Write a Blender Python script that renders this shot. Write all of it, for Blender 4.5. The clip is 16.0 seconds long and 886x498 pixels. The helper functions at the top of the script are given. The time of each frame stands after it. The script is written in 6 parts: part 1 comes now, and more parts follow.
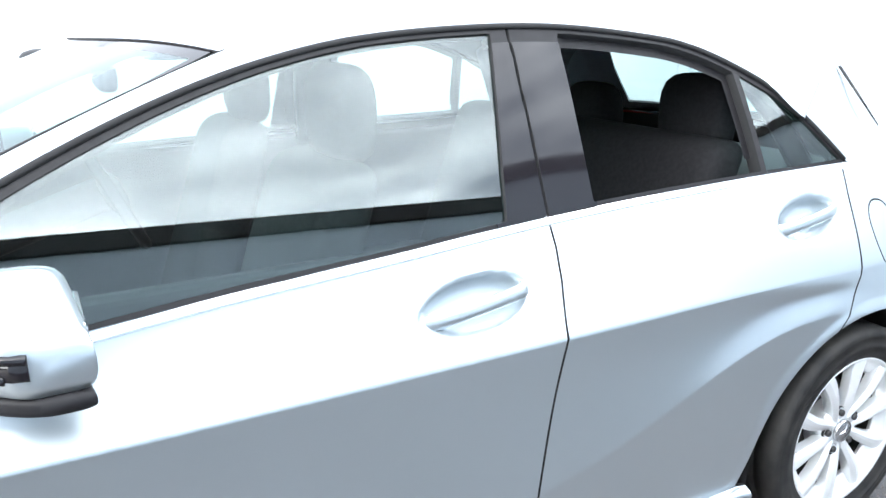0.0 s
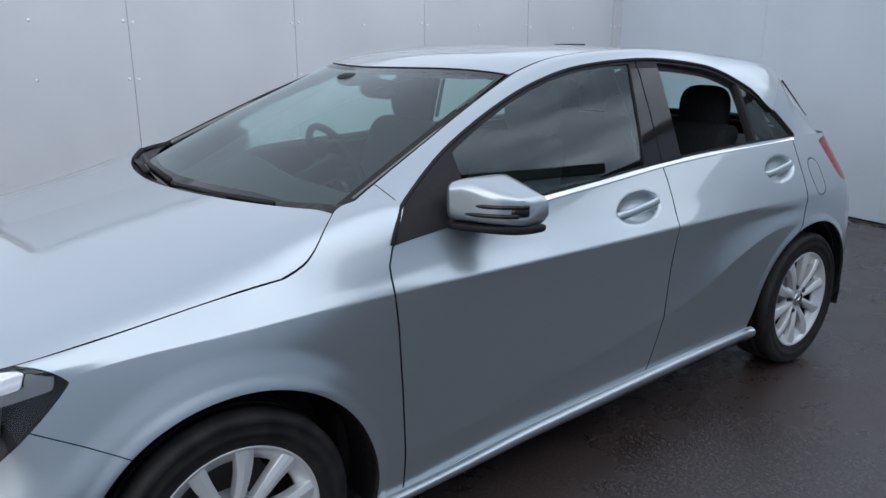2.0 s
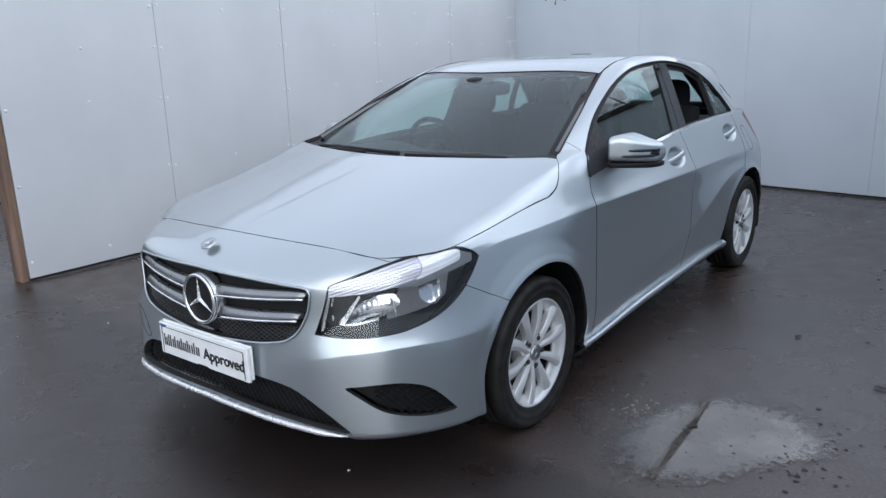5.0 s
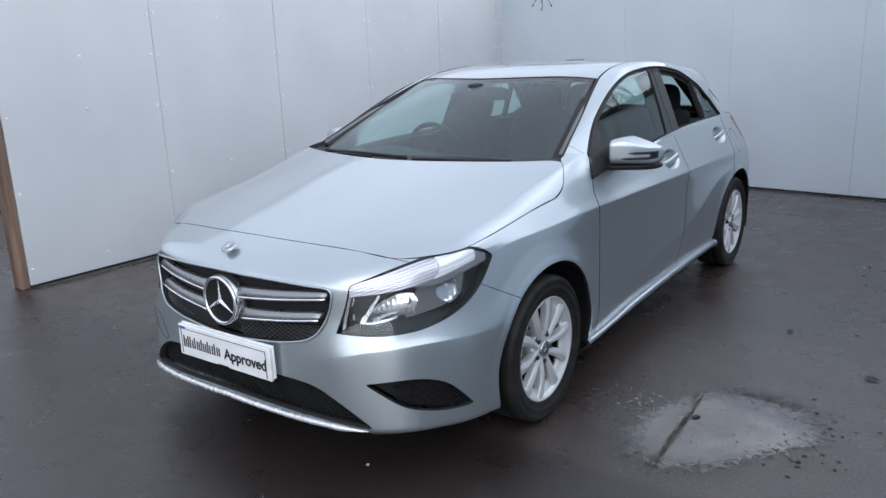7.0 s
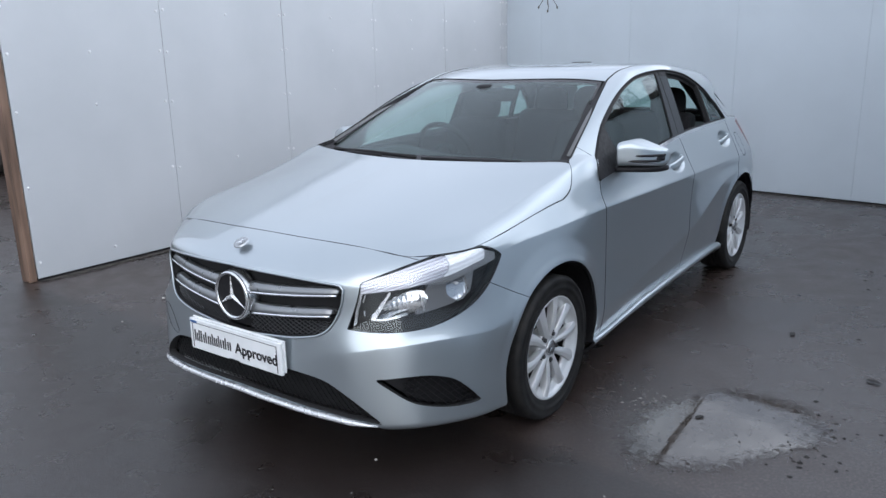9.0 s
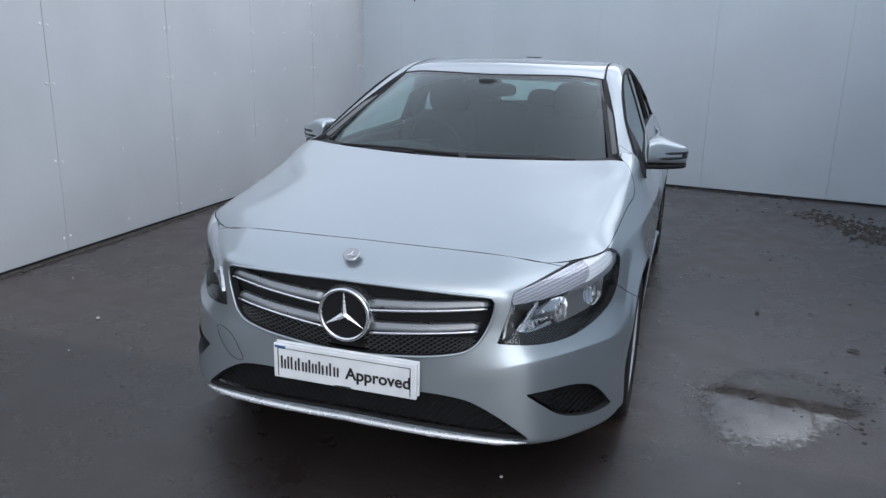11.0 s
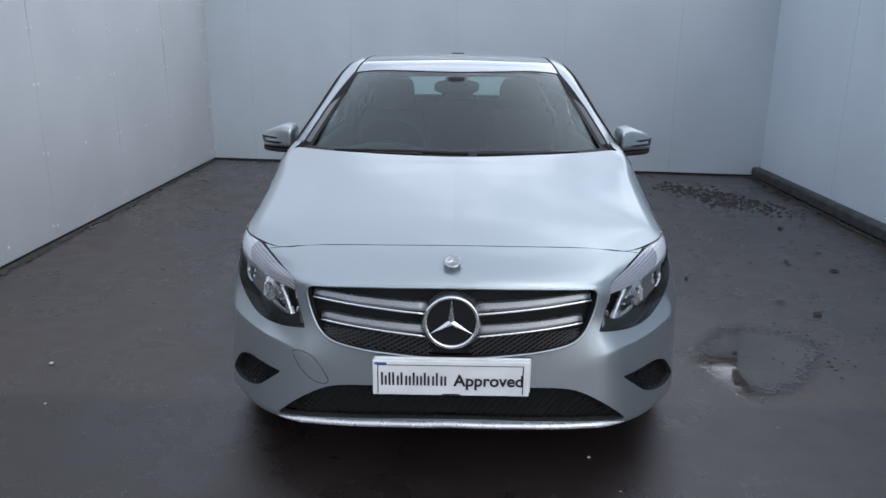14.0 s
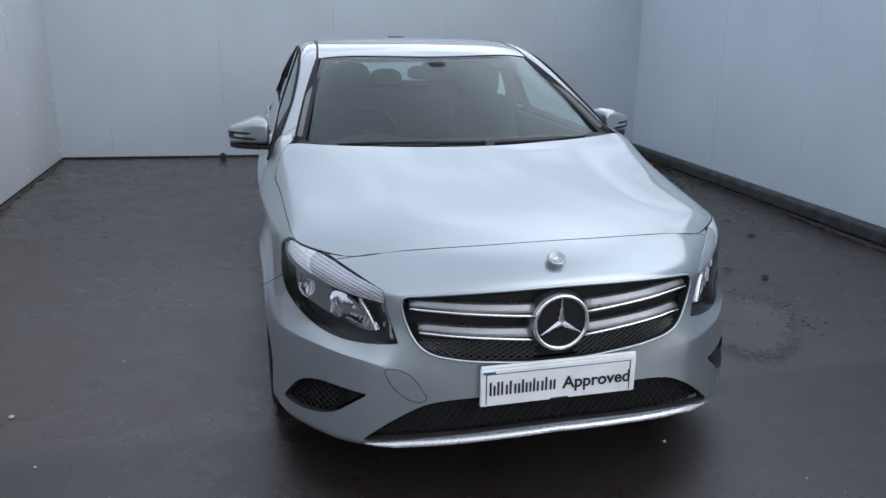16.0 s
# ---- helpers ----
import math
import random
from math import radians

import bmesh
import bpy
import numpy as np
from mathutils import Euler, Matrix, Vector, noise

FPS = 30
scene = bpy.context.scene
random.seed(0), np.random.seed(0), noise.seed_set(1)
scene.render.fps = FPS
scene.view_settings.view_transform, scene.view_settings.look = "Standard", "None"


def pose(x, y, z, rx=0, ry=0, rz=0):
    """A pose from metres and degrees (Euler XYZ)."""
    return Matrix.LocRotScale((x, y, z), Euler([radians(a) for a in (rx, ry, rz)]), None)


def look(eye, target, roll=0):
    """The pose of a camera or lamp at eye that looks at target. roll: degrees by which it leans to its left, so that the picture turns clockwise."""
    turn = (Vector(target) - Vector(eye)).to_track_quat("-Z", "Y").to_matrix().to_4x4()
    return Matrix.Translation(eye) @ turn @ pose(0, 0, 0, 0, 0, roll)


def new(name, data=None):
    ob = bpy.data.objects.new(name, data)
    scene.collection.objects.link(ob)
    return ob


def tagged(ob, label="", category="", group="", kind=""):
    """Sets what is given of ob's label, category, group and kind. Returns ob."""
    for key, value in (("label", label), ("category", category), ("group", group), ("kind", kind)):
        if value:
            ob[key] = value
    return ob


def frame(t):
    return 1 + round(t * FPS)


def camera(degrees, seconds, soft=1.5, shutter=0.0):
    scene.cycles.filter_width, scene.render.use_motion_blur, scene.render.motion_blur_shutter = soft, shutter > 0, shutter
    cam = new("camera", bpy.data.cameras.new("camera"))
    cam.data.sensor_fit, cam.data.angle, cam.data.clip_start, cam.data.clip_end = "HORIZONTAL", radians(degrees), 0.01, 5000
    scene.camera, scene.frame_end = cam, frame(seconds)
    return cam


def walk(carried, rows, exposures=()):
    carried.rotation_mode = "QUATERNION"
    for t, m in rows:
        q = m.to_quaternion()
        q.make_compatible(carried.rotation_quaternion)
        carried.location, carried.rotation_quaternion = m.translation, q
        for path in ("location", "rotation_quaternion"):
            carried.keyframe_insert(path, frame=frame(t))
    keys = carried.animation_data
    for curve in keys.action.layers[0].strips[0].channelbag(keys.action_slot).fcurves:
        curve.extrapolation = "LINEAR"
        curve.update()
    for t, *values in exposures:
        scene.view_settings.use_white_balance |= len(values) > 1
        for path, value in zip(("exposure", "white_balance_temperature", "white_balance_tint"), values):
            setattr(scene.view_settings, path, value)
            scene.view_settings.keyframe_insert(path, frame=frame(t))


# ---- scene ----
cam = camera(60.8, 16.0)
PATH = [
    (0, (1.92, 0.891, 1.355), (0.243, 1.813, 0.774), -0.3),
    (0.5, (2.177, 0.595, 1.427), (0.508, 1.529, 0.843), 0.3),
    (1, (2.219, 0.211, 1.42), (0.615, 1.279, 0.886), 0.3),
    (1.5, (2.25, -0.154, 1.398), (0.726, 1.027, 0.868), 0.5),
    (2, (2.405, -0.504, 1.422), (0.884, 0.676, 0.882), -0.2),
    (2.5, (2.366, -0.84, 1.415), (0.918, 0.433, 0.882), -0.4),
    (3, (2.376, -1.195, 1.421), (0.974, 0.136, 0.907), 0.5),
    (3.5, (2.373, -1.526, 1.415), (1.028, -0.141, 0.895), 0.1),
    (4, (2.339, -1.87, 1.418), (1.06, -0.423, 0.896), -0.8),
    (6.5, (2.246, -2.451, 1.452), (1.095, -0.891, 0.959), -2.1),
    (7, (2.241, -2.452, 1.449), (1.091, -0.893, 0.952), -2.1),
    (7.5, (2.244, -2.457, 1.453), (1.095, -0.898, 0.952), -2.1),
    (8, (2.256, -2.461, 1.451), (1.108, -0.901, 0.95), -1.9),
    (8.5, (2.274, -2.464, 1.46), (1.115, -0.914, 0.958), -1.7),
    (9, (2.233, -2.504, 1.456), (1.084, -0.945, 0.958), -1.3),
    (9.5, (2.027, -2.705, 1.48), (0.973, -1.084, 0.97), -0.1),
    (12, (0.295, -3.006, 1.496), (0.053, -1.097, 0.95), -0.4),
    (12.5, (0.045, -3.078, 1.529), (-0.056, -1.161, 0.969), -1.0),
    (13, (0.023, -3.13, 1.532), (-0.028, -1.209, 0.978), 0.2),
    (13.5, (0.018, -3.143, 1.526), (-0.025, -1.221, 0.976), 0.3),
    (14, (0.019, -3.134, 1.524), (-0.021, -1.212, 0.972), 0.4),
    (14.5, (-0.009, -3.113, 1.522), (-0.041, -1.193, 0.962), 1.3),
    (15, (-0.251, -3.075, 1.512), (-0.141, -1.157, 0.955), 1.8),
    (15.5, (-0.56, -3.004, 1.507), (-0.281, -1.108, 0.937), 0.3),
    (16, (-0.877, -2.85, 1.519), (-0.427, -0.993, 0.929), 0.3),
]
walk(cam, [(t, look(eye, target, roll)) for t, eye, target, roll in PATH],
     [(0.0, 2.5, 6600, 7), (0.3, 1.55, 6650, 8), (0.5, 0.98, 6600, 9), (0.8, 0.62, 6450, 10), (1.2, 0.36, 6250, 10), (2.5, 0.27, 6250, 10), (3.4, 0.29, 6250, 10), (4.0, 0.36, 6250, 10), (8.0, 0.47, 6250, 10), (9.5, 0.46, 6250, 10), (12.0, 0.07, 6250, 10), (16.0, 0.14, 6250, 10)])

# exposure of the film's camera: it opens far too bright and settles within a second
# (rows of seconds, stops, kelvin, tint are given to walk above)

# ------------------------------------------------------------------ world and sun
world = bpy.data.worlds.new("sky")
scene.world = world
world.use_nodes = True
wn = world.node_tree
wn.nodes.clear()
w_out = wn.nodes.new("ShaderNodeOutputWorld")
w_bg = wn.nodes.new("ShaderNodeBackground")
w_sky = wn.nodes.new("ShaderNodeTexSky")
w_sky.sky_type = "NISHITA"
w_sky.sun_disc = False
w_sky.sun_elevation = radians(38)
w_sky.sun_rotation = radians(150)
w_sky.air_density = 1.6
w_sky.dust_density = 4.0
w_cloud = wn.nodes.new("ShaderNodeTexNoise")
w_cloud.inputs["Scale"].default_value = 2.2
w_cloud.inputs["Detail"].default_value = 6.0
w_cloud.inputs["Roughness"].default_value = 0.62
w_coord = wn.nodes.new("ShaderNodeTexCoord")
w_ramp = wn.nodes.new("ShaderNodeValToRGB")
w_ramp.color_ramp.elements[0].position = 0.36
w_ramp.color_ramp.elements[0].color = (5.3, 5.9, 7.1, 1)
w_ramp.color_ramp.elements[1].position = 0.54
w_ramp.color_ramp.elements[1].color = (15.6, 16.6, 18.3, 1)
w_glare = w_ramp.color_ramp.elements.new(0.68)
w_glare.color = (25.0, 26.2, 28.2, 1)
w_mix = wn.nodes.new("ShaderNodeMix")
w_mix.data_type = "RGBA"
w_mix.inputs[0].default_value = 0.85
# clouds lie in flat streaks
w_flat = wn.nodes.new("ShaderNodeMapping")
w_flat.inputs["Scale"].default_value = (1.0, 1.0, 2.6)
wn.links.new(w_coord.outputs["Generated"], w_flat.inputs["Vector"])
wn.links.new(w_flat.outputs["Vector"], w_cloud.inputs["Vector"])
# the veil of cloud is brighter low down and on the open side of the yard
w_dot = wn.nodes.new("ShaderNodeVectorMath")
w_dot.operation = "DOT_PRODUCT"
w_dot.inputs[1].default_value = (0.95, -0.05, -0.80)
w_sum = wn.nodes.new("ShaderNodeMath")
w_sum.operation = "MULTIPLY_ADD"
w_sum.inputs[1].default_value = 0.26
wn.links.new(w_coord.outputs["Generated"], w_dot.inputs[0])
wn.links.new(w_dot.outputs["Value"], w_sum.inputs[0])
# it is torn into streaks near the roofs and almost even overhead
w_apart = wn.nodes.new("ShaderNodeSeparateXYZ")
w_even = wn.nodes.new("ShaderNodeMapRange")
w_even.inputs["From Min"].default_value = 0.45
w_even.inputs["From Max"].default_value = 0.9
w_even.inputs["To Min"].default_value = 1.15
w_even.inputs["To Max"].default_value = 0.35
w_less = wn.nodes.new("ShaderNodeMath")
w_less.operation = "SUBTRACT"
w_less.inputs[1].default_value = 0.5
w_spread = wn.nodes.new("ShaderNodeMath")
w_spread.operation = "MULTIPLY_ADD"
w_spread.inputs[2].default_value = 0.5
wn.links.new(w_coord.outputs["Generated"], w_apart.inputs[0])
wn.links.new(w_apart.outputs["Z"], w_even.inputs["Value"])
wn.links.new(w_cloud.outputs["Fac"], w_less.inputs[0])
wn.links.new(w_less.outputs[0], w_spread.inputs[0])
wn.links.new(w_even.outputs["Result"], w_spread.inputs[1])
wn.links.new(w_spread.outputs[0], w_sum.inputs[2])
wn.links.new(w_sum.outputs[0], w_ramp.inputs["Fac"])
wn.links.new(w_sky.outputs["Color"], w_mix.inputs[6])
wn.links.new(w_ramp.outputs["Color"], w_mix.inputs[7])
wn.links.new(w_mix.outputs[2], w_bg.inputs["Color"])
w_bg.inputs["Strength"].default_value = 0.111
wn.links.new(w_bg.outputs["Background"], w_out.inputs["Surface"])

sun = new("sun", bpy.data.lights.new("sun", "SUN"))
sun.data.energy = 0.6
sun.data.angle = radians(165)
sun.data.color = (1.0, 0.975, 0.96)
sun.matrix_world = look((-2.5, -4, 10.5), (0, 0, 0))


# ------------------------------------------------------------------ materials
def mat(name, colour=(0.5, 0.5, 0.5), rough=0.5, metal=0.0, coat=0.0, coat_rough=0.03, spec=0.5, ior=1.5):
    m = bpy.data.materials.new(name)
    m.use_nodes = True
    b = m.node_tree.nodes["Principled BSDF"]
    b.inputs["Base Color"].default_value = (*colour, 1)
    b.inputs["Roughness"].default_value = rough
    b.inputs["Metallic"].default_value = metal
    b.inputs["Coat Weight"].default_value = coat
    b.inputs["Coat Roughness"].default_value = coat_rough
    b.inputs["Specular IOR Level"].default_value = spec
    b.inputs["IOR"].default_value = ior
    return m


def tex(m, kind, **values):
    n = m.node_tree.nodes.new(kind)
    for key, value in values.items():
        n.inputs[key].default_value = value
    return n


def where(m, space="Object"):
    return tex(m, "ShaderNodeTexCoord").outputs[space]


def ramp(m, fac, stops):
    n = m.node_tree.nodes.new("ShaderNodeValToRGB")
    el = n.color_ramp.elements
    while len(el) < len(stops):
        el.new(0.5)
    for e, (p, c) in zip(el, stops):
        e.position = p
        e.color = (*c, 1) if len(c) == 3 else c
    m.node_tree.links.new(fac, n.inputs["Fac"])
    return n.outputs["Color"]


def grey(v):
    return (v, v, v)


def vary(m, scale, lo, hi, detail=5.0, socket="Base Color", p0=0.35, p1=0.65, space="Object", stretch=None):
    """Noise between two colours (or values) into a socket."""
    n = tex(m, "ShaderNodeTexNoise", Scale=scale, Detail=detail)
    src = where(m, space)
    if stretch:
        mp = tex(m, "ShaderNodeMapping", Scale=stretch)
        m.node_tree.links.new(src, mp.inputs["Vector"])
        src = mp.outputs["Vector"]
    m.node_tree.links.new(src, n.inputs["Vector"])
    lo = lo if isinstance(lo, tuple) else grey(lo)
    hi = hi if isinstance(hi, tuple) else grey(hi)
    c = ramp(m, n.outputs["Fac"], [(p0, lo), (p1, hi)])
    m.node_tree.links.new(c, m.node_tree.nodes["Principled BSDF"].inputs[socket])
    return n, c


def bump(m, scale, strength, distance=0.002, detail=4.0, kind="ShaderNodeTexNoise", space="Object"):
    n = m.node_tree.nodes.new(kind)
    n.inputs["Scale"].default_value = scale
    if kind == "ShaderNodeTexNoise":
        n.inputs["Detail"].default_value = detail
    b = tex(m, "ShaderNodeBump", Strength=strength, Distance=distance)
    m.node_tree.links.new(where(m, space), n.inputs["Vector"])
    m.node_tree.links.new(n.outputs[0], b.inputs["Height"])
    m.node_tree.links.new(b.outputs["Normal"], m.node_tree.nodes["Principled BSDF"].inputs["Normal"])
    return b


PAINT = mat("silver_paint", (0.43, 0.49, 0.53), 0.29, 0.82, 1.0, 0.015)
vary(PAINT, 2.2, (0.428, 0.476, 0.505), (0.440, 0.489, 0.519), 3.0)
vary(PAINT, 9, 0.285, 0.30, 3.0, "Roughness")
WHITE_STONE = mat("pale_stone", (0.55, 0.54, 0.52), 0.8)
vary(WHITE_STONE, 80, (0.2, 0.19, 0.18), (0.5, 0.49, 0.47), 3.0)
BLACK = mat("black_plastic", (0.012, 0.0115, 0.013), 0.5, 0.0, 0.0, 0.03, 0.22)
vary(BLACK, 60, 0.42, 0.58, 3.0, "Roughness")
GLOSS = mat("gloss_black_trim", (0.009, 0.008, 0.010), 0.05, 0.0, 0.0, 0.03, 0.4)
vary(GLOSS, 5, 0.035, 0.08, 3.0, "Roughness")
VOID = mat("dark_lining", (0.008, 0.008, 0.009), 0.85)
BAR = mat("grey_satin_bar", (0.27, 0.28, 0.29), 0.3, 0.8)
vary(BAR, 20, 0.26, 0.36, 3.0, "Roughness")
MESH = mat("black_mesh", (0.012, 0.012, 0.013), 0.55, 0.0, 0.0, 0.03, 0.25)
vary(MESH, 50, 0.45, 0.65, 3.0, "Roughness")
RUBBER = mat("tyre_rubber", (0.011, 0.011, 0.0115), 0.62, 0.0, 0.0, 0.03, 0.25)
# alloy behind the spokes, its shade put into a dark colour
BARREL_SHADE = mat("shaded_barrel", (0.035, 0.033, 0.031), 0.6, 0.3)
vary(BARREL_SHADE, 40, (0.022, 0.021, 0.02), (0.05, 0.047, 0.044), 3.0)
vary(RUBBER, 18, (0.009, 0.009, 0.0095), (0.024, 0.023, 0.022), 6.0)
bump(RUBBER, 220, 0.15, 0.001)
ALLOY = mat("silver_alloy", (0.64, 0.655, 0.67), 0.33, 0.4, 0.4, 0.08)
vary(ALLOY, 14, 0.28, 0.42, 4.0, "Roughness")
CHROME = mat("chrome", (0.82, 0.83, 0.85), 0.09, 1.0)
vary(CHROME, 9, 0.07, 0.16, 3.0, "Roughness")
SATIN = mat("satin_silver", (0.44, 0.455, 0.47), 0.22, 0.9)
vary(SATIN, 20, 0.18, 0.27, 3.0, "Roughness")
BRIGHT = mat("bright_silver_trim", (0.74, 0.75, 0.76), 0.28, 0.55, 0.5, 0.05)
vary(BRIGHT, 20, 0.22, 0.34, 3.0, "Roughness")
FABRIC = mat("dark_seat_fabric", (0.010, 0.010, 0.0115), 0.85, 0.0, 0.0, 0.03, 0.2)
vary(FABRIC, 90, (0.009, 0.009, 0.0105), (0.014, 0.014, 0.016), 3.0)
bump(FABRIC, 300, 0.12, 0.0006)
DASH = mat("dashboard_plastic", (0.014, 0.0145, 0.016), 0.6, 0.0, 0.0, 0.03, 0.25)
bump(DASH, 500, 0.25, 0.0006)
LINER = mat("grey_headliner", (0.16, 0.165, 0.17), 0.9)
bump(LINER, 300, 0.2, 0.0006)
RED = mat("red_lens", (0.22, 0.006, 0.008), 0.12, 0.0, 0.4)
vary(RED, 40, (0.17, 0.004, 0.006), (0.26, 0.008, 0.010), 2.0)
WHITE_PLATE = mat("white_plate", (0.80, 0.82, 0.83), 0.25, 0.0, 0.5)
vary(WHITE_PLATE, 12, (0.74, 0.76, 0.77), (0.82, 0.84, 0.85), 4.0)
INK = mat("black_lettering", (0.012, 0.012, 0.014), 0.4)
BLUE = mat("blue_flash", (0.05, 0.12, 0.3), 0.4)
REFLECT = mat("lamp_reflector", (0.72, 0.73, 0.75), 0.16, 1.0)
vary(REFLECT, 60, 0.10, 0.24, 3.0, "Roughness")
LAMP_DARK = mat("lamp_housing", (0.016, 0.0165, 0.018), 0.45, 0.0, 0.0)
vary(LAMP_DARK, 30, 0.38, 0.52, 3.0, "Roughness")
POLISHED = mat("polished_metal", (0.80, 0.81, 0.83), 0.26, 1.0)
vary(POLISHED, 50, 0.20, 0.32, 3.0, "Roughness")
GRID = mat("grey_grille_mesh", (0.055, 0.056, 0.06), 0.4)
vary(GRID, 50, 0.34, 0.46, 3.0, "Roughness")


def glass(name, tint, rough=0.0, ior=1.5):
    """A thin pane: tinted see-through with a mirror of the surroundings on top."""
    m = bpy.data.materials.new(name)
    m.use_nodes = True
    t = m.node_tree
    t.nodes.clear()
    out = t.nodes.new("ShaderNodeOutputMaterial")
    mix = t.nodes.new("ShaderNodeMixShader")
    clear = t.nodes.new("ShaderNodeBsdfTransparent")
    clear.inputs["Color"].default_value = (*tint, 1)
    gloss = t.nodes.new("ShaderNodeBsdfGlossy")
    gloss.inputs["Roughness"].default_value = rough
    gloss.inputs["Color"].default_value = (0.90, 0.98, 0.99, 1)
    # mirror share by the angle alone, the same from both sides of the pane
    f0 = ((ior - 1) / (ior + 1)) ** 2
    lw = t.nodes.new("ShaderNodeLayerWeight")
    lw.inputs["Blend"].default_value = 0.5
    power = t.nodes.new("ShaderNodeMath")
    power.operation = "POWER"
    power.inputs[1].default_value = 5.0
    fres = t.nodes.new("ShaderNodeMath")
    fres.operation = "MULTIPLY_ADD"
    fres.inputs[1].default_value = 1 - f0
    fres.inputs[2].default_value = f0
    t.links.new(lw.outputs["Facing"], power.inputs[0])
    t.links.new(power.outputs[0], fres.inputs[0])
    t.links.new(fres.outputs[0], mix.inputs[0])
    t.links.new(clear.outputs["BSDF"], mix.inputs[1])
    t.links.new(gloss.outputs["BSDF"], mix.inputs[2])
    t.links.new(mix.outputs["Shader"], out.inputs["Surface"])
    return m


GLASS = glass("tinted_car_glass", (0.64, 0.80, 0.77), 0.0, 1.8)
SCREEN_GLASS = glass("tinted_windscreen_glass", (0.64, 0.80, 0.77), 0.285, 1.8)
LENS = glass("clear_lamp_lens", (0.95, 0.96, 0.97), 0.0, 1.5)

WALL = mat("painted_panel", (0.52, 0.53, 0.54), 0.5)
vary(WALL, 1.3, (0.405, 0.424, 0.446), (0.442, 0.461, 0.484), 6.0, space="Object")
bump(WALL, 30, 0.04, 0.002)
# the far sheets take a paler, slightly cooler colour
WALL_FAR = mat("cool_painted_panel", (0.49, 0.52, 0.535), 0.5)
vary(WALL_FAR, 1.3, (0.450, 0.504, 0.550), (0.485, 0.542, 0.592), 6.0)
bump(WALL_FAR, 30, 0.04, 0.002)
# wall paint again, brightened: the light on the right wall is in its colour
WALL_SIDE_LIT = mat("lit_side_panel", (0.60, 0.635, 0.65), 0.5)
vary(WALL_SIDE_LIT, 1.3, (0.600, 0.680, 0.745), (0.640, 0.725, 0.795), 6.0)
bump(WALL_SIDE_LIT, 30, 0.04, 0.002)
SEAM = mat("panel_joint", (0.22, 0.225, 0.235), 0.8)
vary(SEAM, 3, (0.20, 0.205, 0.214), (0.40, 0.405, 0.415), 4.0)
SCREW = mat("painted_screw_head", (0.62, 0.63, 0.64), 0.35, 0.3)
TIMBER = mat("weathered_brown_timber", (0.13, 0.08, 0.055), 0.75)
vary(TIMBER, 14, (0.075, 0.045, 0.03), (0.19, 0.12, 0.085), 6.0, stretch=(1, 1, 0.1))
bump(TIMBER, 60, 0.4, 0.003)
CAPPING = mat("dark_capping", (0.03, 0.024, 0.022), 0.7)
vary(CAPPING, 14, (0.018, 0.014, 0.013), (0.045, 0.034, 0.030), 5.0)
KERB = mat("wet_concrete_kerb", (0.04, 0.043, 0.043), 0.55)
vary(KERB, 9, (0.022, 0.024, 0.024), (0.062, 0.065, 0.065), 6.0)
bump(KERB, 90, 0.5, 0.004)
DIRT = mat("damp_dirt", (0.035, 0.03, 0.026), 0.7)
vary(DIRT, 22, (0.018, 0.016, 0.014), (0.075, 0.065, 0.055), 6.0)
bump(DIRT, 120, 0.7, 0.006)


